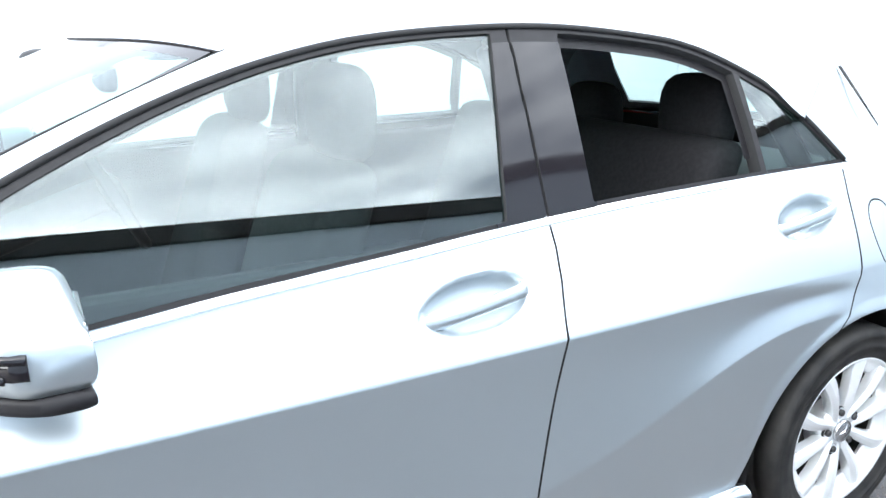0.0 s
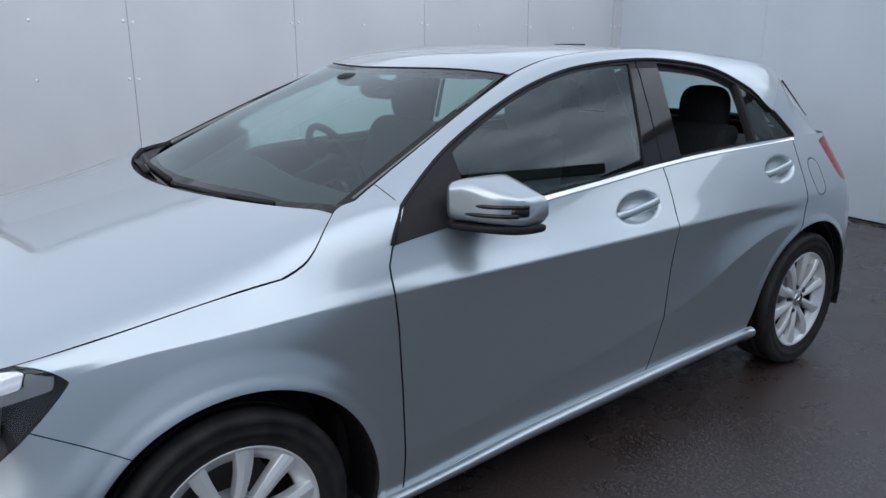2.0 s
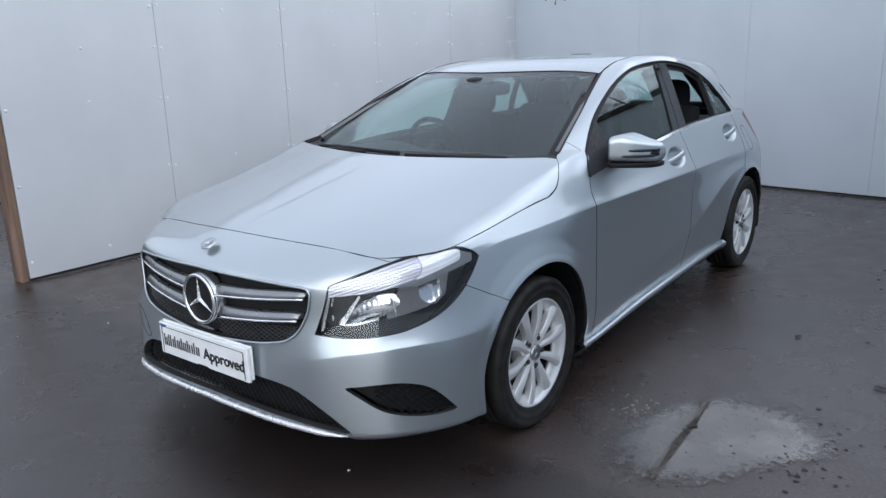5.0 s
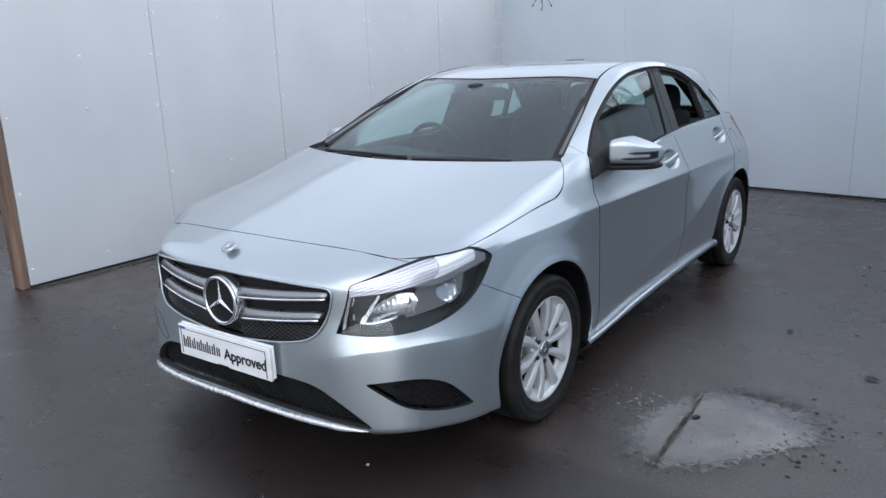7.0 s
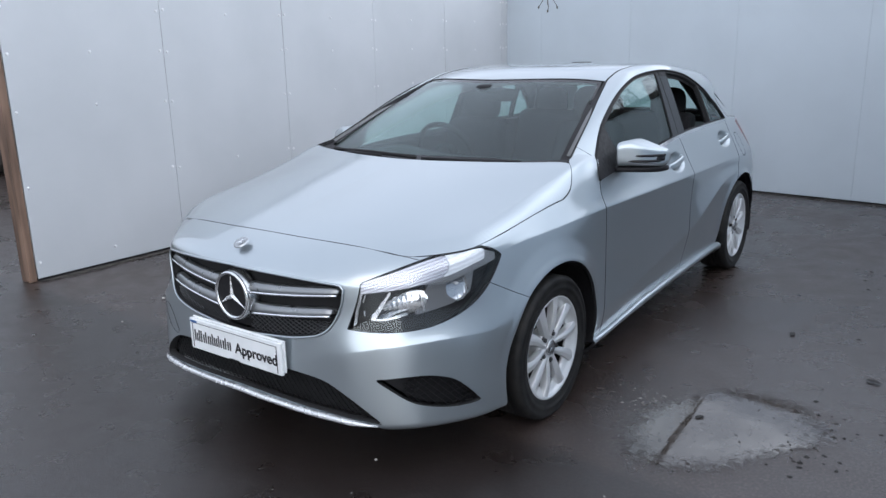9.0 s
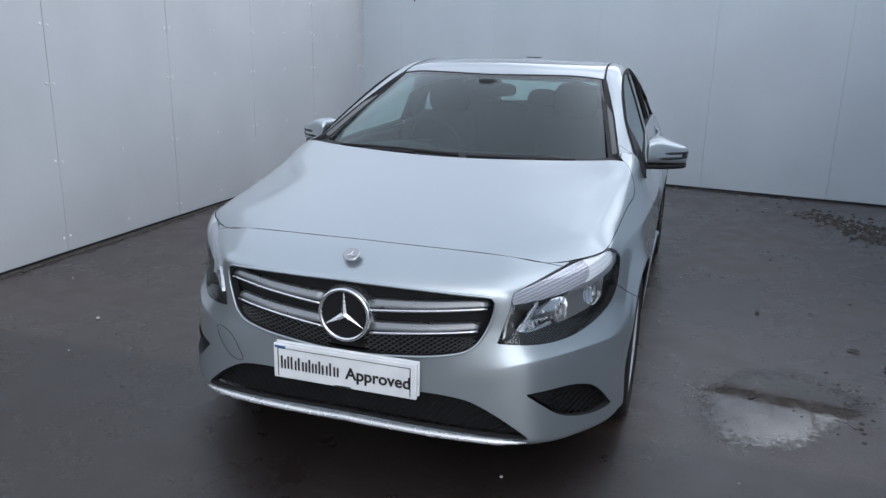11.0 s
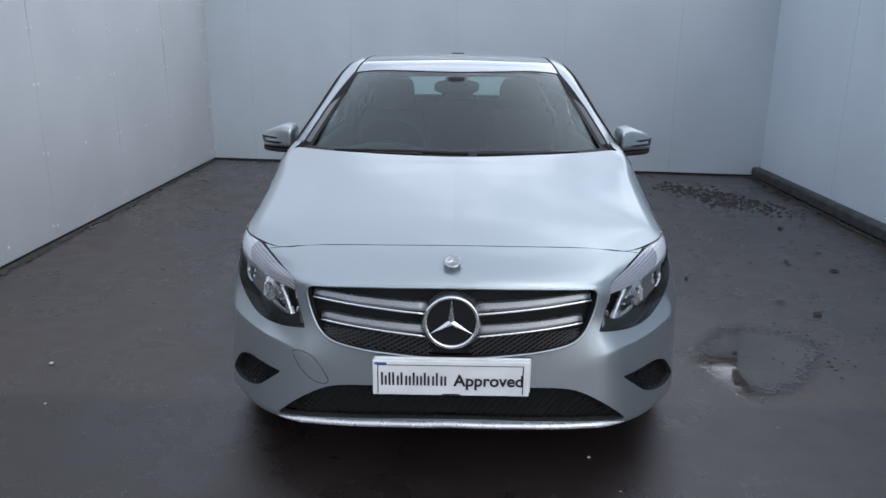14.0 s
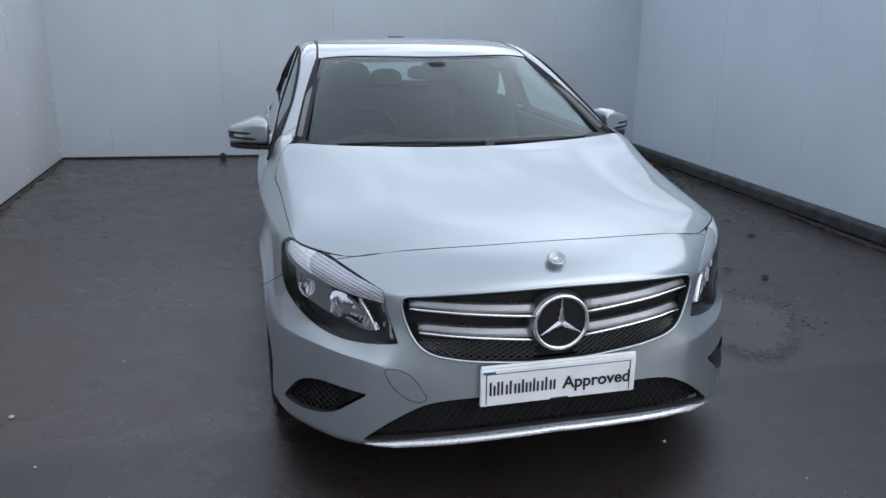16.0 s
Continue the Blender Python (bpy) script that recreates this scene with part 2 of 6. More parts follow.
def asphalt():
    m = mat("wet_asphalt", (0.05, 0.045, 0.042), 0.4, 0.0, 0.0, 0.03, 0.86)
    t = m.node_tree
    b = t.nodes["Principled BSDF"]
    pos = where(m, "Object")
    fine = tex(m, "ShaderNodeTexNoise", Scale=85.0, Detail=5.0, Roughness=0.75)
    wide = tex(m, "ShaderNodeTexNoise", Scale=0.9, Detail=6.0, Roughness=0.6)
    mid = tex(m, "ShaderNodeTexNoise", Scale=7.0, Detail=6.0)
    for n in (fine, wide, mid):
        t.links.new(pos, n.inputs["Vector"])
    c1 = ramp(m, fine.outputs["Fac"], [(0.32, (0.0132, 0.0094, 0.0082)), (0.55, (0.0475, 0.0345, 0.0304)), (0.74, (0.185, 0.139, 0.124))])
    c2 = ramp(m, wide.outputs["Fac"], [(0.3, grey(0.72)), (0.7, grey(1.25))])
    mul = t.nodes.new("ShaderNodeMix")
    mul.data_type = "RGBA"
    mul.blend_type = "MULTIPLY"
    mul.inputs[0].default_value = 1.0
    t.links.new(c1, mul.inputs[6])
    t.links.new(c2, mul.inputs[7])
    # darker on the near side of the yard, with an uneven soft border
    sep = t.nodes.new("ShaderNodeSeparateXYZ")
    t.links.new(pos, sep.inputs["Vector"])
    edge = t.nodes.new("ShaderNodeMath")
    edge.operation = "MULTIPLY_ADD"
    edge.inputs[1].default_value = 0.10
    t.links.new(mid.outputs["Fac"], edge.inputs[0])
    t.links.new(sep.outputs["Y"], edge.inputs[2])
    side_of = t.nodes.new("ShaderNodeMapRange")
    side_of.interpolation_type = "SMOOTHSTEP"
    side_of.inputs["From Min"].default_value = -0.20
    side_of.inputs["From Max"].default_value = -0.11
    side_of.inputs["To Min"].default_value = 0.46
    side_of.inputs["To Max"].default_value = 1.0
    t.links.new(edge.outputs[0], side_of.inputs["Value"])
    mul2 = t.nodes.new("ShaderNodeMix")
    mul2.data_type = "RGBA"
    mul2.blend_type = "MULTIPLY"
    mul2.inputs[0].default_value = 1.0
    t.links.new(mul.outputs[2], mul2.inputs[6])
    t.links.new(side_of.outputs["Result"], mul2.inputs[7])
    t.links.new(mul2.outputs[2], b.inputs["Base Color"])
    r1 = ramp(m, wide.outputs["Fac"], [(0.36, grey(0.20)), (0.60, grey(0.38))])
    r2 = ramp(m, mid.outputs["Fac"], [(0.35, grey(0.85)), (0.65, grey(1.1))])
    rm = t.nodes.new("ShaderNodeMix")
    rm.data_type = "RGBA"
    rm.blend_type = "MULTIPLY"
    rm.inputs[0].default_value = 1.0
    t.links.new(r1, rm.inputs[6])
    t.links.new(r2, rm.inputs[7])
    t.links.new(rm.outputs[2], b.inputs["Roughness"])
    bp = tex(m, "ShaderNodeBump", Strength=0.5, Distance=0.004)
    t.links.new(fine.outputs["Fac"], bp.inputs["Height"])
    t.links.new(bp.outputs["Normal"], b.inputs["Normal"])
    return m


ASPHALT = asphalt()
WATER = mat("puddle_water", (0.06, 0.055, 0.05), 0.05, 0.0, 0.0, 0.03, 0.85)
vary(WATER, 5, (0.058, 0.050, 0.044), (0.082, 0.071, 0.063), 6.0)
def ragged(m, scale, edge, soft):
    """Lets the ground show through a patch where its cover runs out, in uneven spots."""
    t = m.node_tree
    b = t.nodes["Principled BSDF"]
    at = t.nodes.new("ShaderNodeAttribute")
    at.attribute_name = "cover"
    n = tex(m, "ShaderNodeTexNoise", Scale=scale, Detail=8.0, Roughness=0.7)
    t.links.new(where(m), n.inputs["Vector"])
    add = t.nodes.new("ShaderNodeMath")
    add.operation = "MULTIPLY_ADD"
    add.inputs[1].default_value = 1.8
    t.links.new(n.outputs["Fac"], add.inputs[0])
    t.links.new(at.outputs["Fac"], add.inputs[2])
    mr = t.nodes.new("ShaderNodeMapRange")
    mr.interpolation_type = "SMOOTHSTEP"
    mr.inputs["From Min"].default_value = edge
    mr.inputs["From Max"].default_value = edge + soft
    t.links.new(add.outputs[0], mr.inputs["Value"])
    clear = t.nodes.new("ShaderNodeBsdfTransparent")
    mix = t.nodes.new("ShaderNodeMixShader")
    t.links.new(mr.outputs["Result"], mix.inputs[0])
    t.links.new(clear.outputs["BSDF"], mix.inputs[1])
    t.links.new(b.outputs["BSDF"], mix.inputs[2])
    t.links.new(mix.outputs["Shader"], t.nodes["Material Output"].inputs["Surface"])


vary(WATER, 16, 0.02, 0.09, 7.0, "Roughness", 0.46, 0.66)
ragged(WATER, 34.0, 1.02, 0.82)
ragged(DIRT, 16.0, 1.15, 0.5)
EARTH = mat("dark_earth", (0.035, 0.03, 0.026), 0.8)
vary(EARTH, 3, (0.018, 0.016, 0.014), (0.06, 0.05, 0.042), 6.0)
GRIT = mat("pale_grit", (0.22, 0.21, 0.2), 0.8)
vary(GRIT, 40, (0.06, 0.055, 0.05), (0.34, 0.33, 0.31), 3.0)
LEAF = mat("dead_leaf", (0.05, 0.035, 0.022), 0.6)
vary(LEAF, 30, (0.009, 0.008, 0.0075), (0.036, 0.030, 0.025), 3.0)
BARK = mat("bare_bark", (0.07, 0.06, 0.052), 0.85)
vary(BARK, 12, (0.04, 0.034, 0.03), (0.11, 0.095, 0.08), 5.0)
IVY = mat("ivy_green", (0.05, 0.075, 0.03), 0.55)
vary(IVY, 6, (0.025, 0.045, 0.014), (0.085, 0.10, 0.045), 4.0)


# ------------------------------------------------------------------ building helpers
def part(name, bm, material, parent=None, label="", smooth=False):
    """Links a bmesh as one mesh object under a thing or a part."""
    me = bpy.data.meshes.new(name)
    bm.normal_update()
    bm.to_mesh(me)
    bm.free()
    if smooth:
        me.polygons.foreach_set("use_smooth", [True] * len(me.polygons))
    me.materials.append(material)
    ob = new(name, me)
    ob.parent = parent
    if label:
        ob["label"] = label
    return ob


def thing(name, label, category, group="", kind="", at=(0, 0, 0)):
    ob = new(name)
    ob.empty_display_size = 0.1
    ob.location = at
    return tagged(ob, label, category, group, kind)


def box_bm(x0, x1, y0, y1, z0, z1, bevel=0.0, seg=2):
    bm = bmesh.new()
    bmesh.ops.create_cube(bm, size=1.0)
    for v in bm.verts:
        v.co = Vector((x0 + (v.co.x + 0.5) * (x1 - x0), y0 + (v.co.y + 0.5) * (y1 - y0), z0 + (v.co.z + 0.5) * (z1 - z0)))
    if bevel:
        bmesh.ops.bevel(bm, geom=bm.edges[:], offset=bevel, segments=seg, affect="EDGES", profile=0.5)
    return bm


def tube_bm(points, radius, sides=8, closed=False, radii=None, squash=1.0):
    """A round bar swept along points."""
    bm = bmesh.new()
    pts = [Vector(p) for p in points]
    rings = []
    n = len(pts)
    side = None
    for i, p in enumerate(pts):
        a, b = pts[(i - 1) % n] if (closed or i) else p, pts[(i + 1) % n] if (closed or i < n - 1) else p
        d = (b - a).normalized()
        if side is None:
            side = d.cross(Vector((0, 0, 1)))
            if side.length < 0.05:
                side = d.cross(Vector((1, 0, 0)))
        side = (side - d * side.dot(d)).normalized()
        up = d.cross(side)
        r = radii[i] if radii else radius
        rings.append([bm.verts.new(p + (side * math.cos(q) + up * math.sin(q) * squash) * r)
                      for q in (2 * math.pi * k / sides for k in range(sides))])
    for i in range(n if closed else n - 1):
        r0, r1 = rings[i], rings[(i + 1) % n]
        for k in range(sides):
            bm.faces.new((r0[k], r0[(k + 1) % sides], r1[(k + 1) % sides], r1[k]))
    if not closed:
        bm.faces.new(rings[0])
        bm.faces.new(rings[-1][::-1])
    bmesh.ops.recalc_face_normals(bm, faces=bm.faces[:])
    return bm


def lathe_bm(profile, axis="x", steps=48):
    """Turns a profile of (radius, along) round an axis through the origin."""
    bm = bmesh.new()
    rings = []
    for k in range(steps):
        q = 2 * math.pi * k / steps
        ring = []
        for r, a in profile:
            u, v = r * math.cos(q), r * math.sin(q)
            ring.append(bm.verts.new((a, u, v) if axis == "x" else (u, a, v) if axis == "y" else (u, v, a)))
        rings.append(ring)
    for k in range(steps):
        a, b = rings[k], rings[(k + 1) % steps]
        for j in range(len(profile) - 1):
            bm.faces.new((a[j], a[j + 1], b[j + 1], b[j]))
    bmesh.ops.remove_doubles(bm, verts=bm.verts[:], dist=1e-6)
    bmesh.ops.recalc_face_normals(bm, faces=bm.faces[:])
    return bm


def ball_bm(centre, size, u=24, v=14, power=2.4):
    """A rounded block: a superellipsoid."""
    bm = bmesh.new()
    bmesh.ops.create_uvsphere(bm, u_segments=u, v_segments=v, radius=1.0)
    e = 2.0 / power
    for w in bm.verts:
        d = w.co.normalized()
        s = (abs(d.x) ** power + abs(d.y) ** power + abs(d.z) ** power) ** (-1 / power)
        w.co = Vector((centre[0] + d.x * s * size[0], centre[1] + d.y * s * size[1], centre[2] + d.z * s * size[2]))
    return bm


def cushion_bm(x0, x1, y0, y1, z0, z1, r=0.04):
    return box_bm(x0, x1, y0, y1, z0, z1, r, 4)


# --- spline surfaces for the coachwork
def akima(x, y, t):
    """Smooth curve through the rows y at the knots x, taken at t; two rows give a straight line."""
    x, y, t = np.asarray(x, float), np.asarray(y, float), np.asarray(t, float)
    n = len(x)
    h = np.diff(x)
    m = np.diff(y, axis=0) / h[:, None]
    if n == 2:
        return y[0] + (t - x[0])[:, None] * m[0]
    m = np.vstack([3 * m[:1] - 2 * m[1:2], 2 * m[:1] - m[1:2], m, 2 * m[-1:] - m[-2:-1], 3 * m[-1:] - 2 * m[-2:-1]])
    w1 = np.abs(m[3:n + 3] - m[2:n + 2]) + 0.05 * (np.abs(m[3:n + 3]) + np.abs(m[2:n + 2])) + 1e-6
    w2 = np.abs(m[1:n + 1] - m[:n]) + 0.05 * (np.abs(m[1:n + 1]) + np.abs(m[:n])) + 1e-6
    s = (w1 * m[1:n + 1] + w2 * m[2:n + 2]) / (w1 + w2)
    i = np.clip(np.searchsorted(x, t, side="right") - 1, 0, n - 2)
    d = ((t - x[i]) / h[i])[:, None]
    hh = h[i][:, None]
    return ((1 + 2 * d) * (1 - d) ** 2 * y[i] + d * (1 - d) ** 2 * hh * s[i] + d * d * (3 - 2 * d) * y[i + 1] + d * d * (d - 1) * hh * s[i + 1])


def loft(rows, creases=(), nu=200, nv=80, sharp=None, also=()):
    """A surface through curves that share their stations, sharp at the creases as far as sharp(points of the last row) says; also holds further (creases, weight) pairs. Gives a grid of points."""
    rows = [np.array(r, float).reshape(-1, 3) for r in rows]
    R = np.array(rows)
    ku = np.concatenate([[0], np.cumsum(np.linalg.norm(np.diff(R, axis=1), axis=2).mean(axis=0))])
    kv = np.concatenate([[0], np.cumsum(np.linalg.norm(np.diff(R, axis=0), axis=2).mean(axis=1))])
    u = np.linspace(0, ku[-1], nu)
    C = np.array([akima(ku, r, u) for r in rows])
    last = len(rows) - 1
    cuts = sorted({0, last, *creases, *(c for at, weight in also for c in at)})
    t = []
    for a, b in zip(cuts[:-1], cuts[1:]):
        k = max(3, round(nv * (kv[b] - kv[a]) / kv[-1]))
        t += list(np.linspace(kv[a], kv[b], k + 1)[:-1])
    t = np.array(t + [kv[-1]])

    def surface(at):
        ends = [0, *at, last]
        out = np.zeros((len(t), nu, 3))
        for a, b in zip(ends[:-1], ends[1:]):
            m = (t >= kv[a] - 1e-9) & (t <= kv[b] + 1e-9)
            out[m] = akima(kv[a:b + 1], C[a:b + 1].reshape(b - a + 1, -1), t[m]).reshape(m.sum(), nu, 3)
        return out

    P = surface(creases)
    if sharp is not None:
        w = sharp(C[-1])[None, :, None]
        P = P * w + surface(()) * (1 - w)
    for at, weight in also:
        w = weight(C[-1])[None, :, None]
        P = surface(at) * w + P * (1 - w)
    return P.transpose(1, 0, 2)


class Sheet:
    """A triangle mesh with a normal at each point."""

    def __init__(self, V, N, F, M=None):
        self.V, self.N, self.F = V, N, F
        self.M = np.zeros(len(F), np.int32) if M is None else M

    @staticmethod
    def grid(P, outward=(0, 0, 0)):
        nu, nv = P.shape[:2]
        du, dv = np.gradient(P, axis=0), np.gradient(P, axis=1)
        N = np.cross(du, dv)
        N /= np.linalg.norm(N, axis=2, keepdims=True) + 1e-12
        c = np.array(outward)
        flip = np.sum(N * (P - c)) < 0
        N = -N if flip else N
        i = np.arange(nu * nv).reshape(nu, nv)
        a, b, d, e = i[:-1, :-1].ravel(), i[1:, :-1].ravel(), i[:-1, 1:].ravel(), i[1:, 1:].ravel()
        F = np.concatenate([np.stack([a, b, e], 1), np.stack([a, e, d], 1)])
        if flip:
            F = F[:, ::-1]
        V, N = P.reshape(-1, 3), N.reshape(-1, 3).copy()
        mid = np.abs(V[:, 0]) < 1e-6
        N[mid, 0] = 0
        N /= np.linalg.norm(N, axis=1, keepdims=True) + 1e-12
        return Sheet(V, N, F)

    def tidy(self):
        used = np.unique(self.F)
        to = np.zeros(len(self.V), int)
        to[used] = np.arange(len(used))
        return Sheet(self.V[used], self.N[used], to[self.F])

    def split(self, f):
        """Cuts along f = 0: the part where f < 0 and the part where f > 0."""
        f = np.where(np.abs(f) < 1e-7, 1e-7, f)
        F, pos = self.F, f > 0
        k = pos[F].sum(axis=1)
        low, high, mixed = F[k == 0], F[k == 3], F[(k == 1) | (k == 2)]
        if not len(mixed):
            return Sheet(self.V, self.N, low).tidy(), Sheet(self.V, self.N, high).tidy()
        E = np.sort(np.concatenate([mixed[:, [0, 1]], mixed[:, [1, 2]], mixed[:, [2, 0]]]), axis=1)
        E = E[pos[E[:, 0]] != pos[E[:, 1]]]
        E = np.unique(E, axis=0)
        t = (f[E[:, 0]] / (f[E[:, 0]] - f[E[:, 1]]))[:, None]
        V = np.concatenate([self.V, self.V[E[:, 0]] * (1 - t) + self.V[E[:, 1]] * t])
        n = self.N[E[:, 0]] * (1 - t) + self.N[E[:, 1]] * t
        N = np.concatenate([self.N, n / (np.linalg.norm(n, axis=1, keepdims=True) + 1e-12)])
        at = {(a, b): len(self.V) + i for i, (a, b) in enumerate(map(tuple, E.tolist()))}
        lo, hi = [], []
        for a, b, c in mixed.tolist():
            for _ in range(3):
                if pos[a] != pos[b] and pos[a] != pos[c]:
                    break
                a, b, c = b, c, a
            ab, ac = at[(min(a, b), max(a, b))], at[(min(a, c), max(a, c))]
            one, two = (hi, lo) if pos[a] else (lo, hi)
            one.append((a, ab, ac))
            two += [(ab, b, c), (ab, c, ac)]
        join = lambda base, more: np.concatenate([base, np.array(more, int).reshape(-1, 3)])
        return Sheet(V, N, join(low, lo)).tidy(), Sheet(V, N, join(high, hi)).tidy()

    def keep(self, f):
        return self.split(f)[0]

    def moved(self, d):
        return Sheet(self.V + self.N * d, self.N, self.F, self.M)

    def mirrored(self):
        return Sheet(self.V * [-1, 1, 1], self.N * [-1, 1, 1], self.F[:, ::-1], self.M)

    def __add__(self, other):
        return Sheet(np.concatenate([self.V, other.V]), np.concatenate([self.N, other.N]), np.concatenate([self.F, other.F + len(self.V)]), np.concatenate([self.M, other.M]))

    def lipped(self, depth=0.012, dark=1):
        """Adds a turned-in edge all round, so that the panel has thickness."""
        F = self.F
        E = np.concatenate([F[:, [0, 1]], F[:, [1, 2]], F[:, [2, 0]]])
        key = np.sort(E, axis=1)
        _, inv, cnt = np.unique(key, axis=0, return_inverse=True, return_counts=True)
        edge = E[cnt[inv.ravel()] == 1]
        edge = edge[~((np.abs(self.V[edge[:, 0], 0]) < 1e-5) & (np.abs(self.V[edge[:, 1], 0]) < 1e-5))]
        if not len(edge):
            return self
        a, b = edge[:, 0], edge[:, 1]
        out = np.cross(self.V[b] - self.V[a], self.N[a])
        out /= np.linalg.norm(out, axis=1, keepdims=True) + 1e-12
        q = np.concatenate([self.V[a], self.V[b], self.V[b] - self.N[b] * depth, self.V[a] - self.N[a] * depth])
        n, s = len(edge), len(self.V)
        i = np.arange(n) + s
        more = np.concatenate([np.stack([i + n, i, i + 3 * n], 1), np.stack([i + n, i + 3 * n, i + 2 * n], 1)])
        soft = np.concatenate([out + self.N[a], out + self.N[b], out, out])
        soft /= np.linalg.norm(soft, axis=1, keepdims=True) + 1e-12
        return Sheet(np.concatenate([self.V, q]), np.concatenate([self.N, soft]), np.concatenate([F, more]), np.concatenate([self.M, np.full(len(more), dark, np.int32)]))

    def link(self, name, material, parent=None, label=""):
        me = bpy.data.meshes.new(name)
        me.vertices.add(len(self.V))
        me.vertices.foreach_set("co", self.V.astype(np.float32).ravel())
        me.loops.add(len(self.F) * 3)
        me.loops.foreach_set("vertex_index", self.F.astype(np.int32).ravel())
        me.polygons.add(len(self.F))
        me.polygons.foreach_set("loop_start", np.arange(0, len(self.F) * 3, 3, dtype=np.int32))
        me.update(calc_edges=True)
        me.polygons.foreach_set("use_smooth", [True] * len(self.F))
        me.materials.append(material)
        if self.M.any():
            me.materials.append(VOID)
            me.polygons.foreach_set("material_index", self.M)
        me.normals_split_custom_set_from_vertices(self.N.astype(np.float32))
        ob = new(name, me)
        ob.parent = parent
        if label:
            ob["label"] = label
        return ob


def pieces(sheet):
    """The separate islands of a skin, largest first."""
    lab = np.arange(len(sheet.V))
    while True:
        low = lab[sheet.F].min(axis=1)
        nxt = lab.copy()
        for k in range(3):
            np.minimum.at(nxt, sheet.F[:, k], low)
        nxt = nxt[nxt]
        if (nxt == lab).all():
            break
        lab = nxt
    ids, cnt = np.unique(lab[sheet.F[:, 0]], return_counts=True)
    return [Sheet(sheet.V, sheet.N, sheet.F[lab[sheet.F[:, 0]] == i]).tidy() for i in ids[np.argsort(-cnt)]]


def loop2d(points, n=160, closed=True):
    """A smooth closed outline through points of the plane; a doubled point makes a corner."""
    p = np.array(points, float)
    runs, run = [], [p[0]]
    for a in p[1:]:
        if np.allclose(a, run[-1]):
            runs.append(run)
            run = [a]
        else:
            run.append(a)
    run.append(p[0])
    runs.append(run)
    out = []
    for r in runs:
        if len(r) < 2:
            continue
        r = np.array(r)
        k = np.concatenate([[0], np.cumsum(np.linalg.norm(np.diff(r, axis=0), axis=1))])
        m = max(2, int(n * k[-1] / 3) if len(runs) > 1 else n)
        m = max(8, min(n, m * 3))
        out.append(akima(k, r, np.linspace(0, k[-1], m))[:-1])
    return np.concatenate(out)


def inside(px, py, poly, reach=0.06):
    """Distance to a closed outline, negative within it; far off it is only roughly right."""
    f = np.full(len(px), reach)
    lo, hi = poly.min(axis=0) - reach, poly.max(axis=0) + reach
    near = np.where((px > lo[0]) & (px < hi[0]) & (py > lo[1]) & (py < hi[1]))[0]
    if not len(near):
        return f
    x, y = px[near][:, None], py[near][:, None]
    a, b = poly, np.roll(poly, -1, axis=0)
    d = b - a
    t = np.clip(((x - a[:, 0]) * d[:, 0] + (y - a[:, 1]) * d[:, 1]) / ((d ** 2).sum(axis=1) + 1e-12), 0, 1)
    dist = np.sqrt(np.min((x - a[:, 0] - t * d[:, 0]) ** 2 + (y - a[:, 1] - t * d[:, 1]) ** 2, axis=1))
    cross = ((a[:, 1] > y) != (b[:, 1] > y)) & (x < (b[:, 0] - a[:, 0]) * (y - a[:, 1]) / (b[:, 1] - a[:, 1] + 1e-12) + a[:, 0])
    f[near] = np.where(cross.sum(axis=1) % 2 == 1, -dist, dist)
    return f


def along(v, knots, values):
    return np.interp(v, knots, values)


# ------------------------------------------------------------------ setting: ground and walls
def ground():
    bm = bmesh.new()
    xs = [-600, -60, -12, -4, -2, 0, 2, 4, 12, 60, 600]
    grid = [[bm.verts.new((x, y, 0.0)) for y in xs] for x in xs]
    for i in range(len(xs) - 1):
        for j in range(len(xs) - 1):
            bm.faces.new((grid[i][j], grid[i + 1][j], grid[i + 1][j + 1], grid[i][j + 1]))
    return tagged(part("ground", bm, ASPHALT), "dark wet asphalt yard with damp patches", "ground", kind="structure")


ground()
WALL_X, BACK_Y, RIGHT_X, WALL_H = -2.99, 6.07, 3.36, 2.34
# the wall behind the car runs askew
SKEW = 7.4
back_at = lambda x: BACK_Y - math.tan(math.radians(SKEW)) * (x - WALL_X)
PANEL = 1.22


def screw_mesh():
    bm = lathe_bm([(0.0, 0.007), (0.006, 0.0062), (0.0095, 0.0035), (0.0115, 0.0)], "x", 12)
    me = bpy.data.meshes.new("screw")
    bm.to_mesh(me)
    bm.free()
    me.materials.append(SCREW)
    return me


SCREW_ME = screw_mesh()


